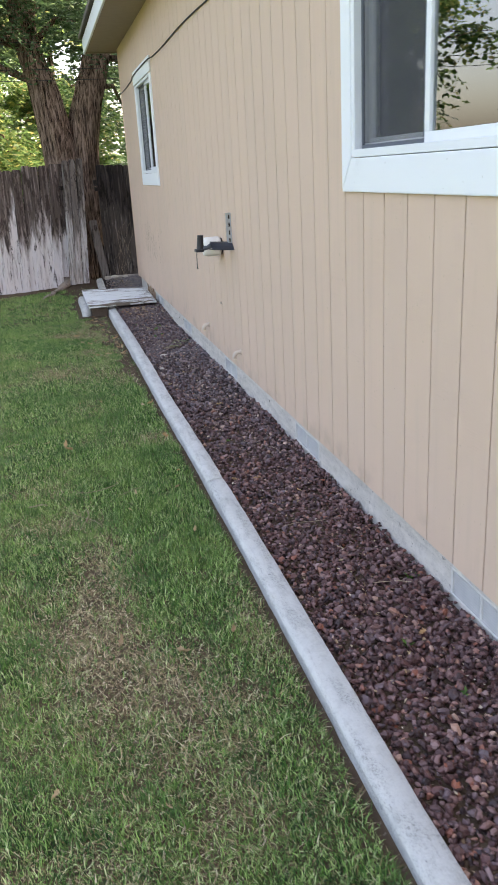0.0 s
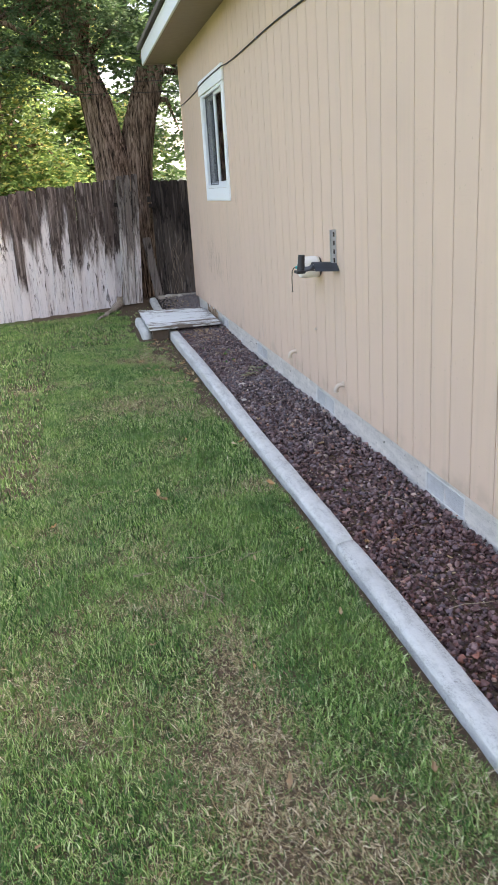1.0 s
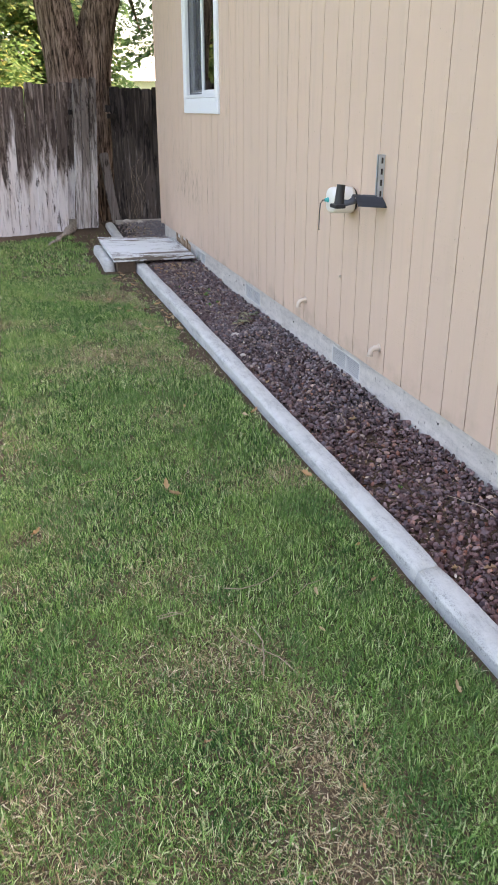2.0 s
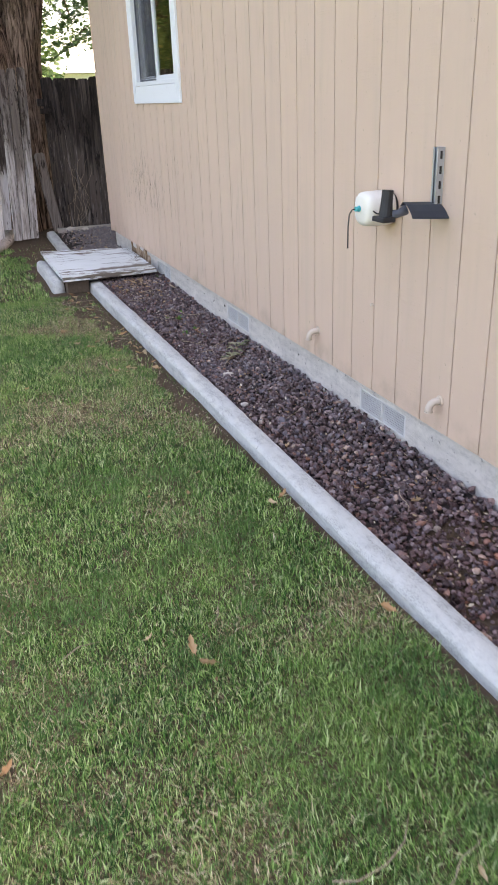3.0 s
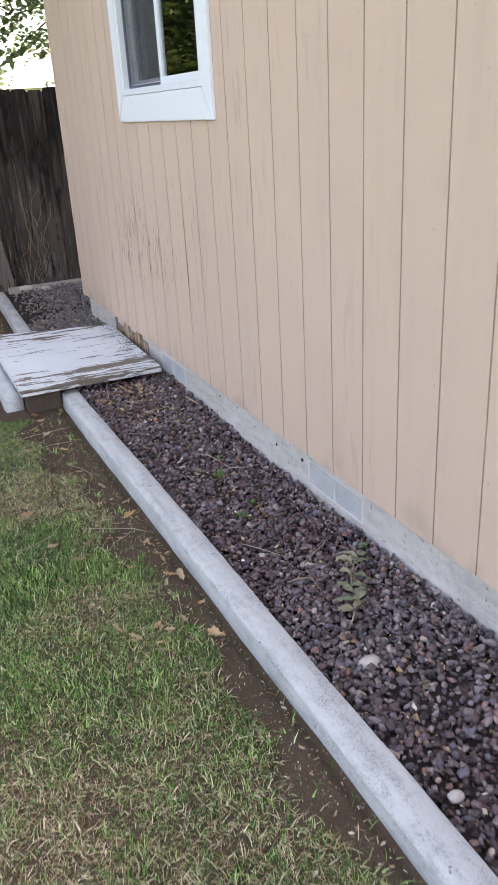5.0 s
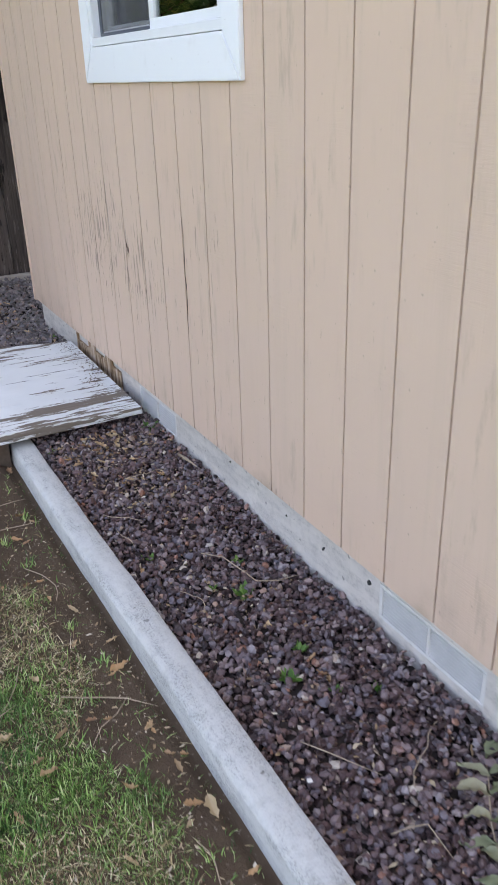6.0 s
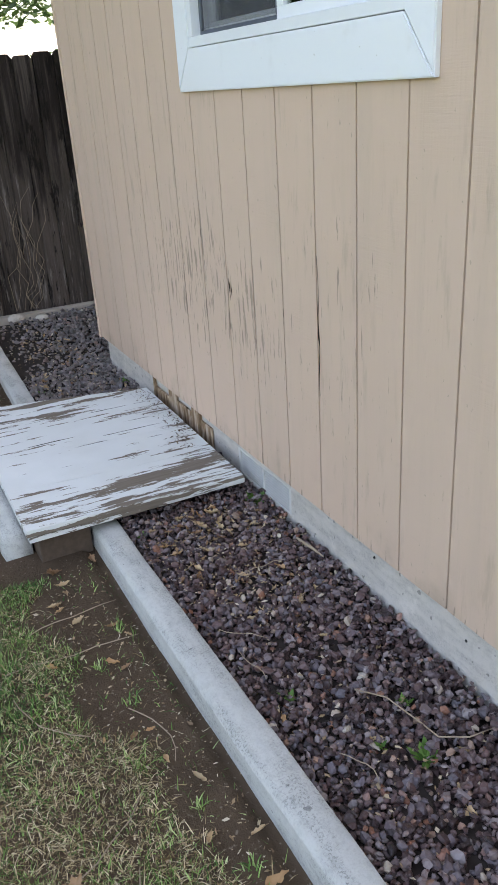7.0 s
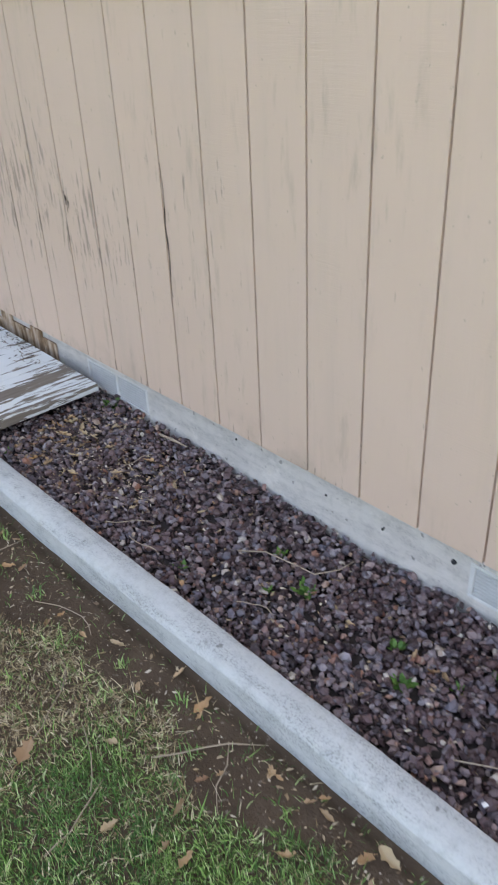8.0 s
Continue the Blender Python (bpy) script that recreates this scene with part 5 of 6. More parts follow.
plots = [grow(0.9, 5.0, -0.95, 0.62, 39000, 0.034, 0.0027, 1), grow(5.0, 7.4, -0.75, 0.62, 30000, 0.035, 0.0029, 2), grow(7.4, 9.8, -0.75, 0.62, 34000, 0.032, 0.0025, 8), grow(9.8, 13.0, -1.9, 0.6, 8500, 0.038, 0.0052, 3),
         grow(3.0, 9.8, -1.9, -0.75, 6500, 0.040, 0.0058, 4), grow(-4.0, 13.0, -4.5, -1.9, 700, 0.046, 0.013, 5), grow(-4.0, 0.9, -1.9, 0.6, 1500, 0.046, 0.009, 6), grow(0.9, 3.0, -1.9, -0.95, 5000, 0.042, 0.006, 7)]
mats = [mat(0.9, 5.0, -0.95, 0.62, 20000, 0.022, 21), mat(5.0, 7.4, -0.75, 0.62, 16000, 0.022, 22), mat(7.4, 9.8, -0.75, 0.62, 18000, 0.021, 23)]
mat_object("turf_stems", [p[0] for p in mats], GRASS, "short green stems low in the mown turf")
mat_object("grass_clippings", [p[1] for p in mats], THATCH, "dry clippings and thatch matted between the grass")
blades_object("lawn", [p[0] for p in plots], GRASS, "patchy green mown lawn grass beside the concrete edging", "grass")
blades_object("dry_grass", [p[1] for p in plots], STRAW, "dry straw-coloured grass in worn lawn patches", "grass")


# ---------------------------------------------------------------- gravel
def build_gravel():
    r = np.random.RandomState(12)
    phi = (1 + 5 ** 0.5) / 2
    ico = np.array([(-1, phi, 0), (1, phi, 0), (-1, -phi, 0), (1, -phi, 0), (0, -1, phi), (0, 1, phi), (0, -1, -phi), (0, 1, -phi), (phi, 0, -1), (phi, 0, 1), (-phi, 0, -1), (-phi, 0, 1)]) / math.sqrt(1 + phi * phi)
    tri = np.array([(0, 11, 5), (0, 5, 1), (0, 1, 7), (0, 7, 10), (0, 10, 11), (1, 5, 9), (5, 11, 4), (11, 10, 2), (10, 7, 6), (7, 1, 8), (3, 9, 4), (3, 4, 2), (3, 2, 6), (3, 6, 8), (3, 8, 9), (4, 9, 5), (2, 4, 11), (6, 2, 10), (8, 6, 7), (9, 8, 1)])
    verts = []
    for y0, y1, density, big in ((-3.0, 1.0, 900, 1.3), (1.0, 2.6, 7400, 0.98), (2.6, 4.0, 5800, 0.94), (4.0, 7.0, 5200, 0.94), (7.0, 10.0, 8600, 0.88), (10.0, 13.0, 3600, 1.0)):
        n = int((y1 - y0) * 0.56 * density)
        y = r.uniform(y0, y1, n)
        cx = np.interp(y, np.linspace(-5, 14, 400), [curb_x(v) for v in np.linspace(-5, 14, 400)])
        x = cx + 0.055 + r.random_sample(n) * (FOUND_X - 0.008 - cx - 0.055)
        past = y > CORNER_Y
        x[past] += r.random_sample(past.sum()) * 0.7
        gz = np.interp(y, np.linspace(-5, 14, 300), [gravel_z(v) for v in np.linspace(-5, 14, 300)])
        size = 0.0102 * big * np.clip(np.exp(r.normal(-0.1, 0.30, n)), 0.4, 1.55)
        bank = np.clip((x - 0.95) / 0.27, 0, 1) ** 2 * 0.018
        dips = bank + np.array([noise.noise((a * 5, b * 5, 9.0)) for a, b in zip(x, y)]) * 0.010
        z = gz + dips + r.uniform(-0.022, 0.017, n) - size * 0.3
        v = ico[None] * (1 + r.uniform(-0.36, 0.30, (n, 12, 1)))
        v = v * (r.uniform(0.65, 1.3, (n, 1, 3)) * np.array([1.15, 1.15, 0.8]))
        q = r.normal(0, 1, (n, 4)) * np.array([1, 0.35, 0.35, 1])
        q /= np.linalg.norm(q, axis=1, keepdims=True)
        w_, a, b, c = q.T
        rot = np.stack([np.stack([1 - 2 * (b * b + c * c), 2 * (a * b - c * w_), 2 * (a * c + b * w_)], 1), np.stack([2 * (a * b + c * w_), 1 - 2 * (a * a + c * c), 2 * (b * c - a * w_)], 1), np.stack([2 * (a * c - b * w_), 2 * (b * c + a * w_), 1 - 2 * (a * a + b * b)], 1)], 1)
        v = np.einsum("nij,nkj->nki", rot, v) * size[:, None, None]
        verts.append(v + np.stack([x, y, z], 1)[:, None])
    v = np.concatenate(verts)
    faces = (np.arange(len(v)) * 12)[:, None, None] + tri[None]
    me = mesh_from_arrays("gravel_bed", v.reshape(-1, 3), [faces.reshape(-1, 3)], GRAVEL)
    tagged(new("gravel_bed", me), "dark reddish brown lava gravel between edging and house", "gravel", kind="stuff")
    # packed soil bed underneath, coloured extra dark for the shade between stones
    bm, rows = bmesh.new(), []
    for i in range(160):
        y = -3.0 + 16.05 * i / 159
        x1 = FOUND_X + (0.02 if y < CORNER_Y - 0.05 else 0.9)
        rows.append([bm.verts.new((x, y, gravel_z(y) - 0.016 + 0.004 * noise.noise((x * 8, y * 8, 0)))) for x in np.linspace(curb_x(y) + 0.03, x1, 7)])
    for a, b in zip(rows, rows[1:]):
        for k in range(6):
            bm.faces.new((a[k], a[k + 1], b[k + 1], b[k]))
    tagged(part("gravel_base", bm, DARK_SOIL, smooth=True), "dark packed soil under the gravel bed", "soil", kind="structure")


build_gravel()


# ---------------------------------------------------------------- small things on the ground
def leaf_mesh(seed, lobes):
    """A dried leaf, folded along its rib and curled at tip and edges."""
    rng = random.Random(seed)
    bm = bmesh.new()
    n, across = 9, (-1.0, -0.5, 0.0, 0.5, 1.0)
    fold, curl, twist = rng.uniform(0.4, 1.2), rng.uniform(0.4, 1.4), rng.uniform(-1.4, 1.4)
    wide = 0.62 if lobes > 2 else rng.uniform(0.38, 0.58)
    rows = []
    for i in range(n + 1):
        u = i / n
        half = wide * math.sin(math.pi * min(1.0, u * 0.93 + 0.05)) ** 0.8 * (1.15 - 0.45 * u)
        if lobes > 2:
            half *= 0.84 + 0.17 * math.cos(u * lobes * 4.4 + seed)
        half = max(half, 0.012)
        row = []
        for v in across:
            edge = half * v * rng.uniform(0.5, 1.2)
            z = fold * abs(edge) + curl * (u - 0.45) ** 2 + twist * edge * (u - 0.5) + rng.uniform(-0.13, 0.13)
            row.append(bm.verts.new((2 * u - 1, edge, z)))
        rows.append(row)
    for p, q in zip(rows, rows[1:]):
        for k in range(4):
            bm.faces.new((p[k], p[k + 1], q[k + 1], q[k]))
    add_tube(bm, [(-0.95, 0, curl * 0.2), (-1.2, 0.06, curl * 0.25), (-1.45, 0.1, curl * 0.2)], 0.02, 4)
    return finish(bm, "leaf", DEAD, True)


LEAVES = [leaf_mesh(i, l) for i, l in enumerate((4, 2, 2, 3, 2, 2))]


def place_leaf(x, y, size, rng, z=None, kind=None):
    ob = new("fallen_leaf", rng.choice(LEAVES) if kind is None else LEAVES[kind])
    ob.matrix_world = pose(x, y, (soil_z(x, y) + 0.004 if z is None else z), rng.uniform(-22, 22), rng.uniform(-22, 22), rng.uniform(0, 360)) @ Matrix.Diagonal((size * 0.8, size * 0.8, size * 1.05, 1))
    return tagged(ob, "curled dry tan leaf lying on the ground", "leaf", "fallen leaves")


rng = random.Random(77)
GRASS_TOP = 0.030
for x, y, s, k in ((-0.095, 4.77, 0.042, 1), (-0.08, 4.68, 0.032, 2), (-0.64, 4.51, 0.03, 1), (0.52, 7.41, 0.042, 3), (0.23, 7.38, 0.028, 1), (0.47, 5.50, 0.03, 4), (0.53, 5.54, 0.035, 1), (0.19, 5.72, 0.02, 5), (0.024, 2.52, 0.03, 1), (0.41, 2.45, 0.032, 1), (0.22, 2.38, 0.03, 2),
                   (0.51, 4.69, 0.035, 0), (-0.2, 4.86, 0.022, 1), (0.14, 8.54, 0.045, 3), (0.31, 8.18, 0.025, 2), (0.25, 8.08, 0.032, 4), (0.23, 3.85, 0.022, 2), (0.43, 3.3, 0.028, 1)):
    place_leaf(x, y, s, rng, soil_z(x, y) + GRASS_TOP, k)
for x, y, s, k in ((0.547, 9.77, 0.03, 3), (0.40, 9.74, 0.035, 0), (0.49, 8.69, 0.025, 2), (0.53, 8.37, 0.036, 4), (0.50, 8.35, 0.016, 1), (0.52, 8.12, 0.018, 5), (0.56, 7.99, 0.018, 2), (0.55, 7.81, 0.036, 0), (0.51, 7.84, 0.03, 3), (0.41, 9.66, 0.03, 1), (0.36, 9.55, 0.03, 3)):
    place_leaf(x, y, s, rng, soil_z(x, y) + 0.012, k)
for i in range(70):
    y = rng.uniform(7.4, 12.3)
    x = curb_x(y) - 0.09 - abs(rng.gauss(0, 0.17))
    if not (9.7 < y < 11.2 and x > 0.2):
        place_leaf(x, y, rng.uniform(0.012, 0.03), rng, soil_z(x, y) + 0.012)
for i in range(22):
    y = 9.77 - abs(rng.gauss(0, 0.13))
    place_leaf(rng.uniform(0.78, 1.19), y, rng.uniform(0.016, 0.032), rng, gravel_z(y) + 0.018, rng.choice((1, 2, 4, 5)))
for i in range(22):
    y = rng.uniform(1.5, 8.0)
    x = rng.uniform(-0.9, 0.5)
    place_leaf(x, y, rng.uniform(0.010, 0.02), rng, soil_z(x, y) + GRASS_TOP * 0.8)
for i in range(120):
    y = rng.choice((rng.uniform(1.4, 9.7), rng.uniform(9.1, 9.76), rng.uniform(11.2, 12.9)))
    x = rng.uniform(curb_x(y) + 0.09, 1.18)
    place_leaf(x, y, rng.uniform(0.010, 0.027), rng, gravel_z(y) + 0.012)


def litter(name, spots, label, seed, shade=1.0, grain=0.0029):
    """Crumbs of leaf and bark, too small and too many to count."""
    r = np.random.RandomState(seed)
    p = np.array(spots)
    n = len(p)
    a, size = r.uniform(0, 6.28, n), np.minimum(grain * np.exp(r.normal(0, 0.45, n)), grain * 2.3)
    u = np.stack([np.cos(a), np.sin(a), r.normal(0, 0.3, n)], 1) * size[:, None] * r.uniform(1, 2.2, (n, 1))
    w = np.stack([-np.sin(a), np.cos(a), r.normal(0, 0.3, n)], 1) * size[:, None] * r.uniform(0.5, 1.0, (n, 1))
    v = np.stack([p - u, p - w * 0.8 - u * 0.3, p + u * r.uniform(0.4, 1.0, (n, 1)), p + w + u * r.uniform(-0.4, 0.6, (n, 1))], 1)
    me = mesh_from_arrays(name, v.reshape(-1, 3), [(np.arange(n) * 4)[:, None] + np.arange(4)], CRUMBS if shade == 1.0 else DARK_CRUMBS)
    return tagged(new(name, me), label, "litter", kind="stuff")


DARK_CRUMBS = blade("damp_leaf_crumbs", [(0.0, (0.035, 0.024, 0.016)), (0.6, (0.10, 0.07, 0.045)), (1.0, (0.26, 0.19, 0.12))], 0.1)
CRUMBS = blade("leaf_crumbs", [(0.0, (0.16, 0.10, 0.06)), (0.35, (0.36, 0.25, 0.14)), (0.7, (0.50, 0.40, 0.27)), (1.0, (0.66, 0.58, 0.46))], 0.1)
spots = []
for i in range(2600):
    y = rng.uniform(6.3, 12.4)
    x = curb_x(y) - 0.07 - abs(rng.gauss(0, 0.22))
    if not (9.75 < y < 11.1 and x > 0.2):
        spots.append((x, y, soil_z(x, y) + 0.006))
litter("leaf_litter", spots, "small dry leaf crumbs scattered over the bare soil", 3)
spots = []
for i in range(420):
    u = rng.random()
    spots.append((1.165 - abs(rng.gauss(0, 0.045)) - 0.05 * (u < 0.2), 10.1 + 0.78 * u, 0.131 + 0.004 * rng.random()))
litter("board_litter", spots, "dark leaf crumbs gathered on the board beside the house", 6, 0.45)
spots = []
for i in range(4200):
    y = rng.choice((rng.uniform(1.2, 9.75), rng.uniform(1.2, 9.75), rng.uniform(9.1, 9.75), rng.uniform(11.1, 12.9)))
    x = curb_x(y) + 0.07 + (FOUND_X - 0.08 - curb_x(y)) * rng.random() ** 0.8
    spots.append((x, y, gravel_z(y) + 0.008 + 0.006 * rng.random()))
litter("gravel_litter", spots, "small dry leaf crumbs scattered among the gravel", 4, grain=0.0036)


def twig(points, r, label="thin pale dry twig lying on the ground"):
    a = Vector(points[0])
    t = tagged(empty("twig", a), label, "twig", "twigs")
    part("stick", tube(points, [r] * (len(points) - 1) + [r * 0.4], 5), TWIG, t, smooth=True)
    return t


def wiggle(x, y, ang, length, z, rng, r=0.0015):
    pts, a = [], ang
    for i in range(7):
        pts.append((x, y, z + 0.006 * rng.random()))
        x, y = x + math.cos(a) * length / 6, y + math.sin(a) * length / 6
        a += rng.uniform(-0.4, 0.4)
    return twig(pts, r)


for x, y, ang, ln in ((0.80, 8.55, -0.9, 0.14), (0.75, 8.99, -1.6, 0.14), (0.90, 9.30, 0.5, 0.22), (1.0, 4.35, -1.0, 0.25), (0.86, 6.25, 0.6, 0.25), (0.9, 5.2, 1.0, 0.2), (0.74, 9.1, -1.0, 0.15), (0.82, 3.2, 0.4, 0.22), (1.0, 2.6, -0.3, 0.2), (0.95, 7.6, 0.9, 0.25)):
    wiggle(x, y, ang, ln, gravel_z(y) + 0.018, rng)
for x, y, ang, ln in ((0.10, 8.55, 0.3, 0.35), (0.30, 8.95, 2.6, 0.3), (0.15, 9.3, 0.1, 0.4), (0.42, 9.0, -1.0, 0.25), (0.25, 9.45, 0.4, 0.3), (0.20, 8.36, 0.9, 0.2), (0.05, 8.3, 0.2, 0.2), (0.48, 7.75, -1.2, 0.2)):
    wiggle(x, y, ang, ln, soil_z(x, y) + 0.010, rng, 0.0017)
for x, y, ang, ln in ((-0.1, 3.72, -1.2, 0.28), (0.15, 3.85, 0.5, 0.16), (-0.3, 3.86, 0.2, 0.1), (0.0, 4.85, 0.9, 0.12)):
    wiggle(x, y, ang, ln, soil_z(x, y) + GRASS_TOP, rng, 0.0014)
g = gravel_z(7.7) + 0.018
tagged(part("paper_scrap", box((-0.012, -0.005, -0.002), (0.012, 0.005, 0.002), 0.001, pose(0.763, 7.73, g, 8, 5, -20)), WHITE_PLASTIC), "small white scrap lying on the gravel", "scrap")
twig([(0.80, 7.84, g), (0.84, 7.77, g + 0.005), (0.91, 7.66, g)], 0.0018)
twig([(0.83, 7.53, g), (0.87, 7.52, g + 0.008), (0.908, 7.505, g + 0.01), (0.905, 7.42, g)], 0.0018)
g = gravel_z(8.5) + 0.022
twig([(0.95, 8.71, g), (1.0, 8.64, g + 0.006), (1.02, 8.52, g + 0.008), (1.03, 8.47, g + 0.004), (1.09, 8.43, g + 0.008), (1.16, 8.42, g + 0.012)], 0.0022, "long curved pale dry twig lying on the gravel")
twig([(1.17, 9.39, 0.045), (1.185, 9.32, 0.04), (1.19, 9.25, 0.04)], 0.006, "short pale splinter of wood beside the foundation")
g = soil_z(0.5, 8.24) + 0.008
twig([(0.35, 8.34, g), (0.40, 8.30, g + 0.006), (0.45, 8.275, g + 0.004), (0.50, 8.24, g + 0.006), (0.565, 8.175, g)], 0.0022, "forked reddish dry twig lying on the bare soil")
twig([(0.505, 8.245, g + 0.003), (0.46, 8.20, g + 0.004), (0.41, 8.18, g), (0.37, 8.13, g)], 0.0017, "forked reddish dry twig lying on the bare soil")
for way in ([(-0.06, 3.95), (-0.01, 3.93), (0.06, 3.94), (0.12, 3.97), (0.17, 4.03)], [(-0.03, 3.73), (-0.02, 3.65), (-0.04, 3.57), (-0.07, 3.48)], [(-0.45, 4.86), (-0.40, 4.90), (-0.33, 4.90)], [(-0.30, 3.84), (-0.25, 3.85), (-0.20, 3.86)]):
    twig([(x, y, soil_z(x, y) + GRASS_TOP + 0.006) for x, y in way], 0.0018, "curved pale straw stalk lying on the lawn")
for i in range(8):
    x0, z0 = rng.uniform(0.92, 1.25), 0.05
    pts = [(x0, 13.22, z0)]
    for k in range(7):
        x0 += rng.uniform(-0.07, 0.08)
        z0 += rng.uniform(0.05, 0.16)
        pts.append((x0, 13.27 + rng.uniform(-0.05, 0.03), z0))
    twig(pts, 0.0016, "bare dry vine stem climbing the dark fence")


def weed(x, y, z, size, n, rng):
    w = tagged(empty("weed", (x, y, z)), "small bright green weed growing through the gravel", "weed", "weeds")
    vs, fs = [], []
    for i in range(n):
        a, up = rng.uniform(0, 6.28), rng.uniform(0.2, 1.2)
        d = Vector((math.cos(a), math.sin(a), up)).normalized() * size * rng.uniform(0.5, 1.0)
        s = Vector((-math.sin(a), math.cos(a), 0)) * size * rng.uniform(0.14, 0.24)
        p = Vector((x, y, z)) + Vector((rng.uniform(-1, 1), rng.uniform(-1, 1), 0)) * size * 0.25
        k = len(vs)
        vs += [p, p + d * 0.55 + s, p + d, p + d * 0.55 - s]
        fs.append((k, k + 1, k + 2, k + 3))
    me = mesh_from_arrays("foliage", np.array([tuple(v) for v in vs]), [np.array(fs)], WEED)
    ob = new("foliage", me)
    ob.parent, ob.matrix_parent_inverse = w, Matrix.Translation((-x, -y, -z))
    return w


for x, y, s, n in ((1.185, 9.72, 0.062, 46), (0.98, 8.45, 0.045, 26), (1.04, 8.62, 0.03, 14), (0.99, 8.14, 0.035, 16), (0.90, 8.05, 0.042, 18), (0.98, 7.95, 0.03, 14), (0.91, 8.53, 0.025, 10), (0.79, 8.78, 0.03, 14), (1.17, 8.83, 0.025, 10), (1.17, 2.6, 0.04, 20), (0.95, 2.2, 0.035, 14), (1.19, 11.3, 0.04, 18),
                   (1.0, 1.9, 0.03, 10), (0.86, 4.5, 0.022, 8), (1.08, 7.9, 0.03, 12), (0.72, 9.72, 0.03, 12), (0.76, 11.4, 0.03, 10)):
    weed(x, y, gravel_z(y) + 0.002, s, n, rng)


def grass_tuft(x, y, rng):
    z = soil_z(x, y)
    w = tagged(empty("grass_tuft", (x, y, z)), "small green grass tuft in the bare soil", "grass", "grass tufts")
    n = 16
    r = np.random.RandomState(rng.randrange(9999))
    a, t = r.uniform(0, 6.28, n), r.uniform(0.1, 0.9, n)
    h = r.uniform(0.02, 0.06, n)
    d = np.stack([np.cos(a) * np.sin(t), np.sin(a) * np.sin(t), np.cos(t)], 1)
    s = np.stack([-np.sin(a), np.cos(a), 0 * a], 1) * 0.0016
    p = np.array([x, y, z - 0.003]) + np.stack([r.normal(0, 0.01, n), r.normal(0, 0.01, n), 0 * a], 1)
    m = p + d * h[:, None] * 0.6
    tip = m + (d * 0.8 + np.array([0, 0, -0.35])) * h[:, None] * 0.45
    v = np.stack([p - s, p + s, m + s, m - s, tip], 1)
    base = (np.arange(n) * 5)[:, None]
    ob = new("turf", mesh_from_arrays("turf", v.reshape(-1, 3), [base + np.array([0, 1, 2, 3]), base + np.array([3, 2, 4])], GRASS))
    ob.parent, ob.matrix_parent_inverse = w, Matrix.Translation((-x, -y, -z))
    return w


for x, y in ((0.44, 9.02), (0.46, 8.62), (0.50, 8.42), (0.42, 8.28), (0.47, 8.02), (0.51, 9.35), (0.40, 9.2), (0.48, 7.7), (0.44, 7.3), (0.38, 8.8)):
    grass_tuft(x, y, rng)


def leafy_sprig():
    """A broken shoot, its leaves going limp."""
    x, y, z = 0.89, 7.22, gravel_z(7.3) + 0.02
    s = tagged(empty("leafy_sprig", (x, y, z)), "wilted broken shoot with limp pale green leaves on the gravel", "sprig")
    r = random.Random(21)
    stalk = [(x + 0.03 * i + 0.012 * math.sin(i), y + 0.045 * i, z + 0.008 * math.sin(i * 1.3)) for i in range(9)]
    part("stalk", tube(stalk, [0.003, 0.003, 0.0028, 0.0026, 0.0024, 0.002, 0.0018, 0.0015, 0.001], 6), TWIG, s, smooth=True)
    for i in range(15):
        p = Vector(stalk[min(8, 1 + i // 2)])
        a = math.atan2(1.5, 1.0) + (1 if i % 2 else -1) * r.uniform(0.2, 1.7)
        ln, hw = r.uniform(0.04, 0.085), r.uniform(0.010, 0.021)
        d, q = Vector((math.cos(a), math.sin(a), 0)), Vector((-math.sin(a), math.cos(a), 0))
        bm, rows = bmesh.new(), []
        roll = r.uniform(0.2, 0.9)
        for j in range(8):
            u = j / 7
            half = max(0.0012, hw * math.sin(math.pi * min(1, u * 0.94 + 0.06)) ** 1.3 * (1.2 - 0.5 * u))
            rows.append([bm.verts.new(p + d * ln * u + q * half * v + Vector((0, 0, 0.006 + roll * half * abs(v) + 0.014 * math.sin(3 * u) * roll - 0.012 * u))) for v in (-1, -0.4, 0.4, 1)])
            for vert in rows[-1]:
                vert.co += Vector((r.gauss(0, 0.0025), r.gauss(0, 0.0025), r.gauss(0, 0.003)))
        for e, f in zip(rows, rows[1:]):
            for m in range(3):
                bm.faces.new((e[m], e[m + 1], f[m + 1], f[m]))
        part("leaf", bm, WILTED, s, smooth=True)
    return s


leafy_sprig()


def loose_stone(x, y, z, size, flat, seed, label):
    bm = bmesh.new()
    bmesh.ops.create_icosphere(bm, subdivisions=2, radius=1.0)
    for v in bm.verts:
        v.co *= 1 + 0.22 * noise.noise(v.co * 1.3 + Vector((seed, 0, 0)))
        v.co = Vector((v.co.x * size, v.co.y * size * 0.75, v.co.z * size * flat)) + Vector((x, y, z))
    ob = part("stone", bm, PALE_STONE, smooth=True)
    return tagged(ob, label, "stone", "loose stones")


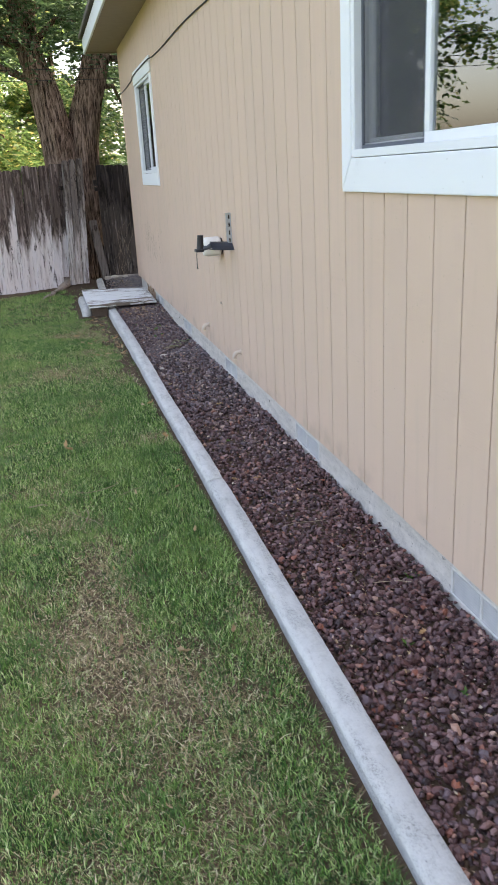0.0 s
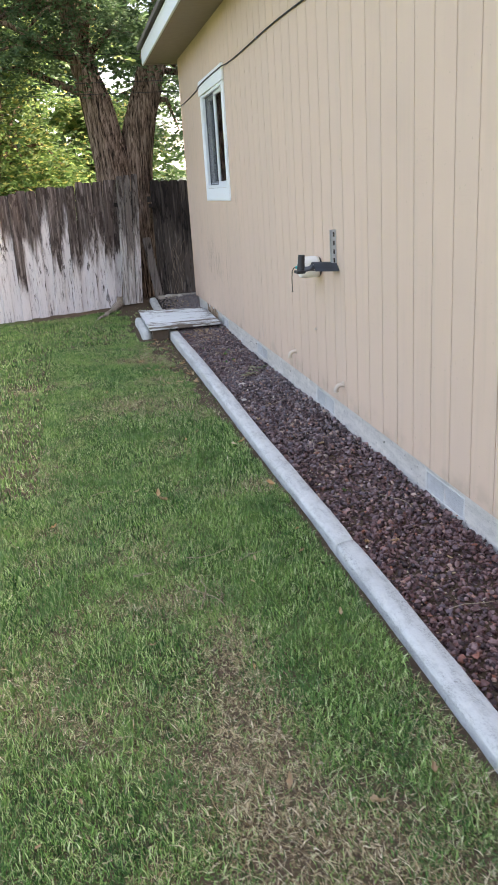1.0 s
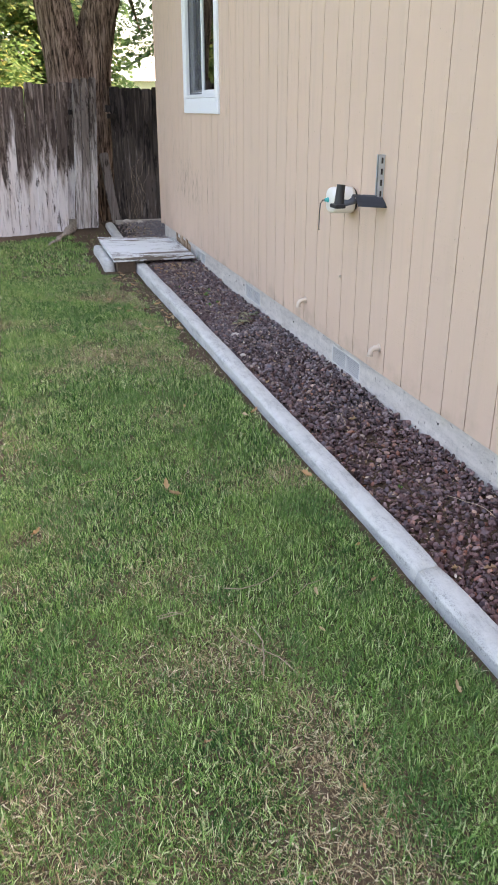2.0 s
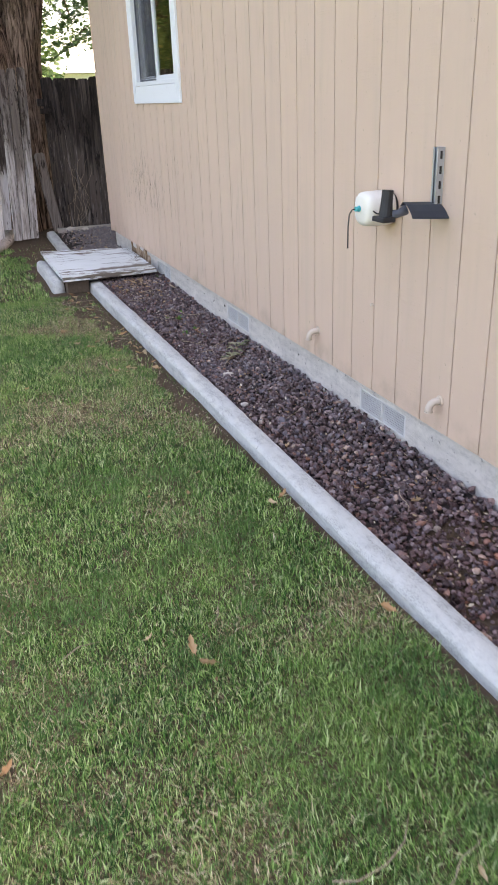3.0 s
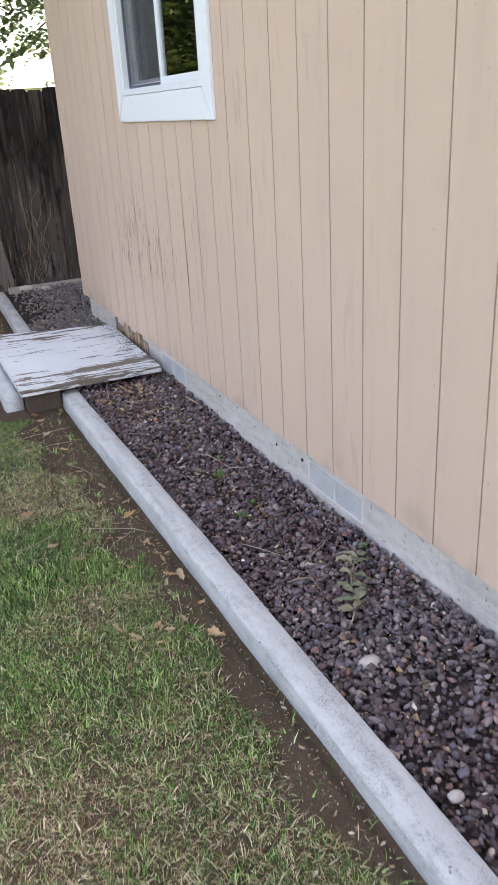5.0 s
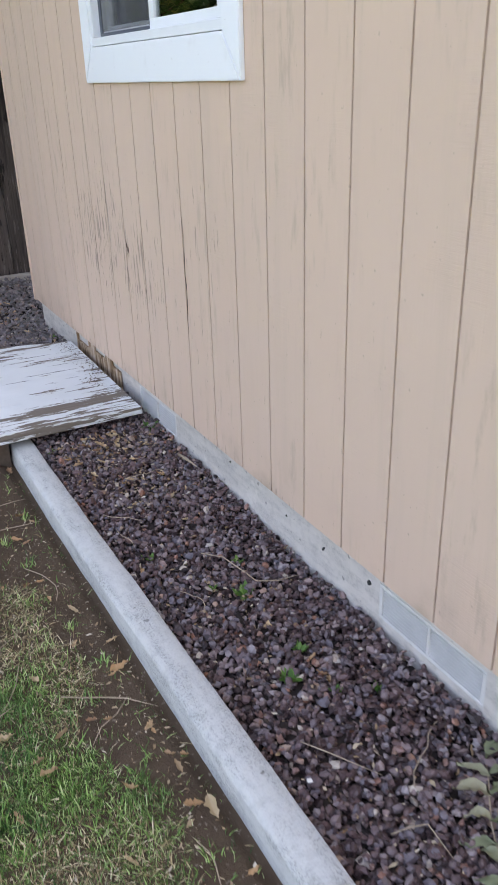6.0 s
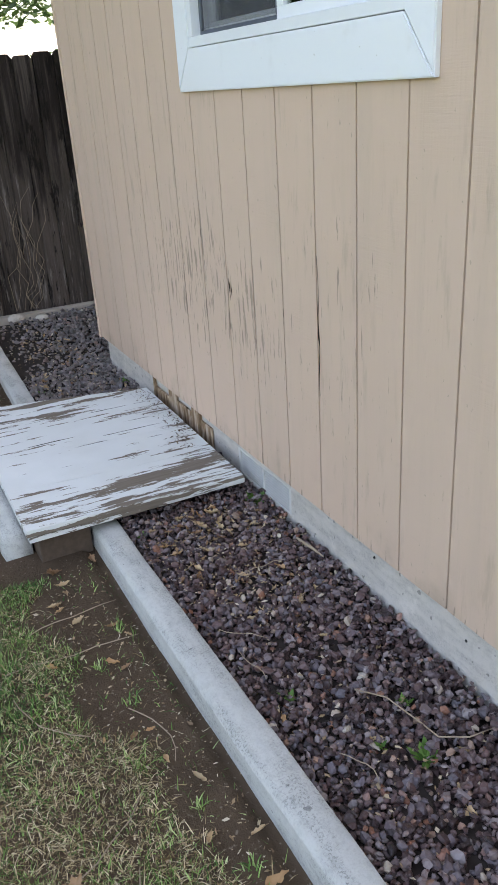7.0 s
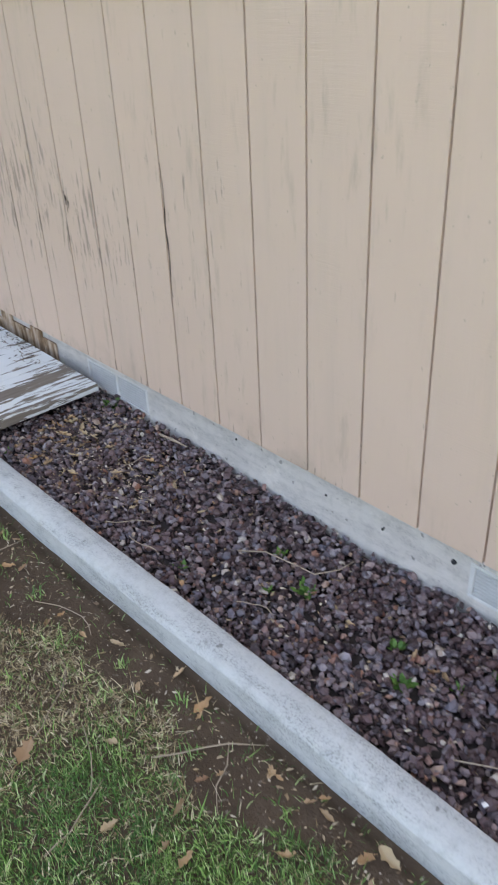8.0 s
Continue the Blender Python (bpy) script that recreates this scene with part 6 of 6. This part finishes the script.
loose_stone(0.845, 7.05, 0.012, 0.036, 0.5, 1, "pale rounded stone lying on the dark gravel")
loose_stone(1.0, 8.75, 0.0, 0.017, 0.7, 2, "small pale grey stone among the gravel")
loose_stone(0.76, 6.56, 0.016, 0.022, 0.5, 3, "small pale tan stone among the gravel")
loose_stone(1.06, 8.05, -0.008, 0.017, 0.6, 5, "small white stone among the gravel")
loose_stone(0.95, 13.0, 0.055, 0.06, 0.5, 4, "pale broken stone beside the fence foot")
loose_stone(1.12, 12.92, 0.05, 0.05, 0.5, 6, "pale broken stone beside the fence foot")

# ---------------------------------------------------------------- siding strips
def siding_strips():
    k0 = int((WALL_S - GROOVE_Y) / PITCH) - 1
    cache = {}
    holes = [(a - 0.0, b + 0.0, c, d) for a, b, c, d in OPENINGS]
    for k in range(k0, 14):
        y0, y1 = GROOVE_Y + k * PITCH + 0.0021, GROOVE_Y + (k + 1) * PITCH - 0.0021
        y0, y1 = max(y0, WALL_S), min(y1, CORNER_Y - 0.020)
        if y1 - y0 < 0.02:
            continue
        rects = rect_minus(y0, y1, SIDING_Z, SOFFIT_Z - 0.001, holes)
        key = None
        if len(rects) == 1 and rects[0] == (y0, y1, SIDING_Z, SOFFIT_Z - 0.001):
            key = round(y1 - y0, 4)
        if key in cache and key:
            me = cache[key]
        else:
            bm = bmesh.new()
            for a, b, c, d in rects:
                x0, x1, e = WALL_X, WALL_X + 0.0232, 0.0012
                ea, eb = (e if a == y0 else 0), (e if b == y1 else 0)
                vs = [bm.verts.new(p) for p in ((x0, a - y0 + ea, c), (x0, b - y0 - eb, c), (x0, b - y0 - eb, d), (x0, a - y0 + ea, d), (x1, a - y0, c), (x1, b - y0, c), (x1, b - y0, d), (x1, a - y0, d))]
                for f in ((0, 3, 2, 1), (0, 1, 5, 4), (3, 7, 6, 2), (0, 4, 7, 3), (1, 2, 6, 5)):
                    bm.faces.new([vs[i] for i in f])
            me = finish(bm, "plank", SIDING)
            if key:
                cache[key] = me
        ob = new("plank", me)
        ob.parent = wall_west
        ob.location = (0, y0, 0)


siding_strips()
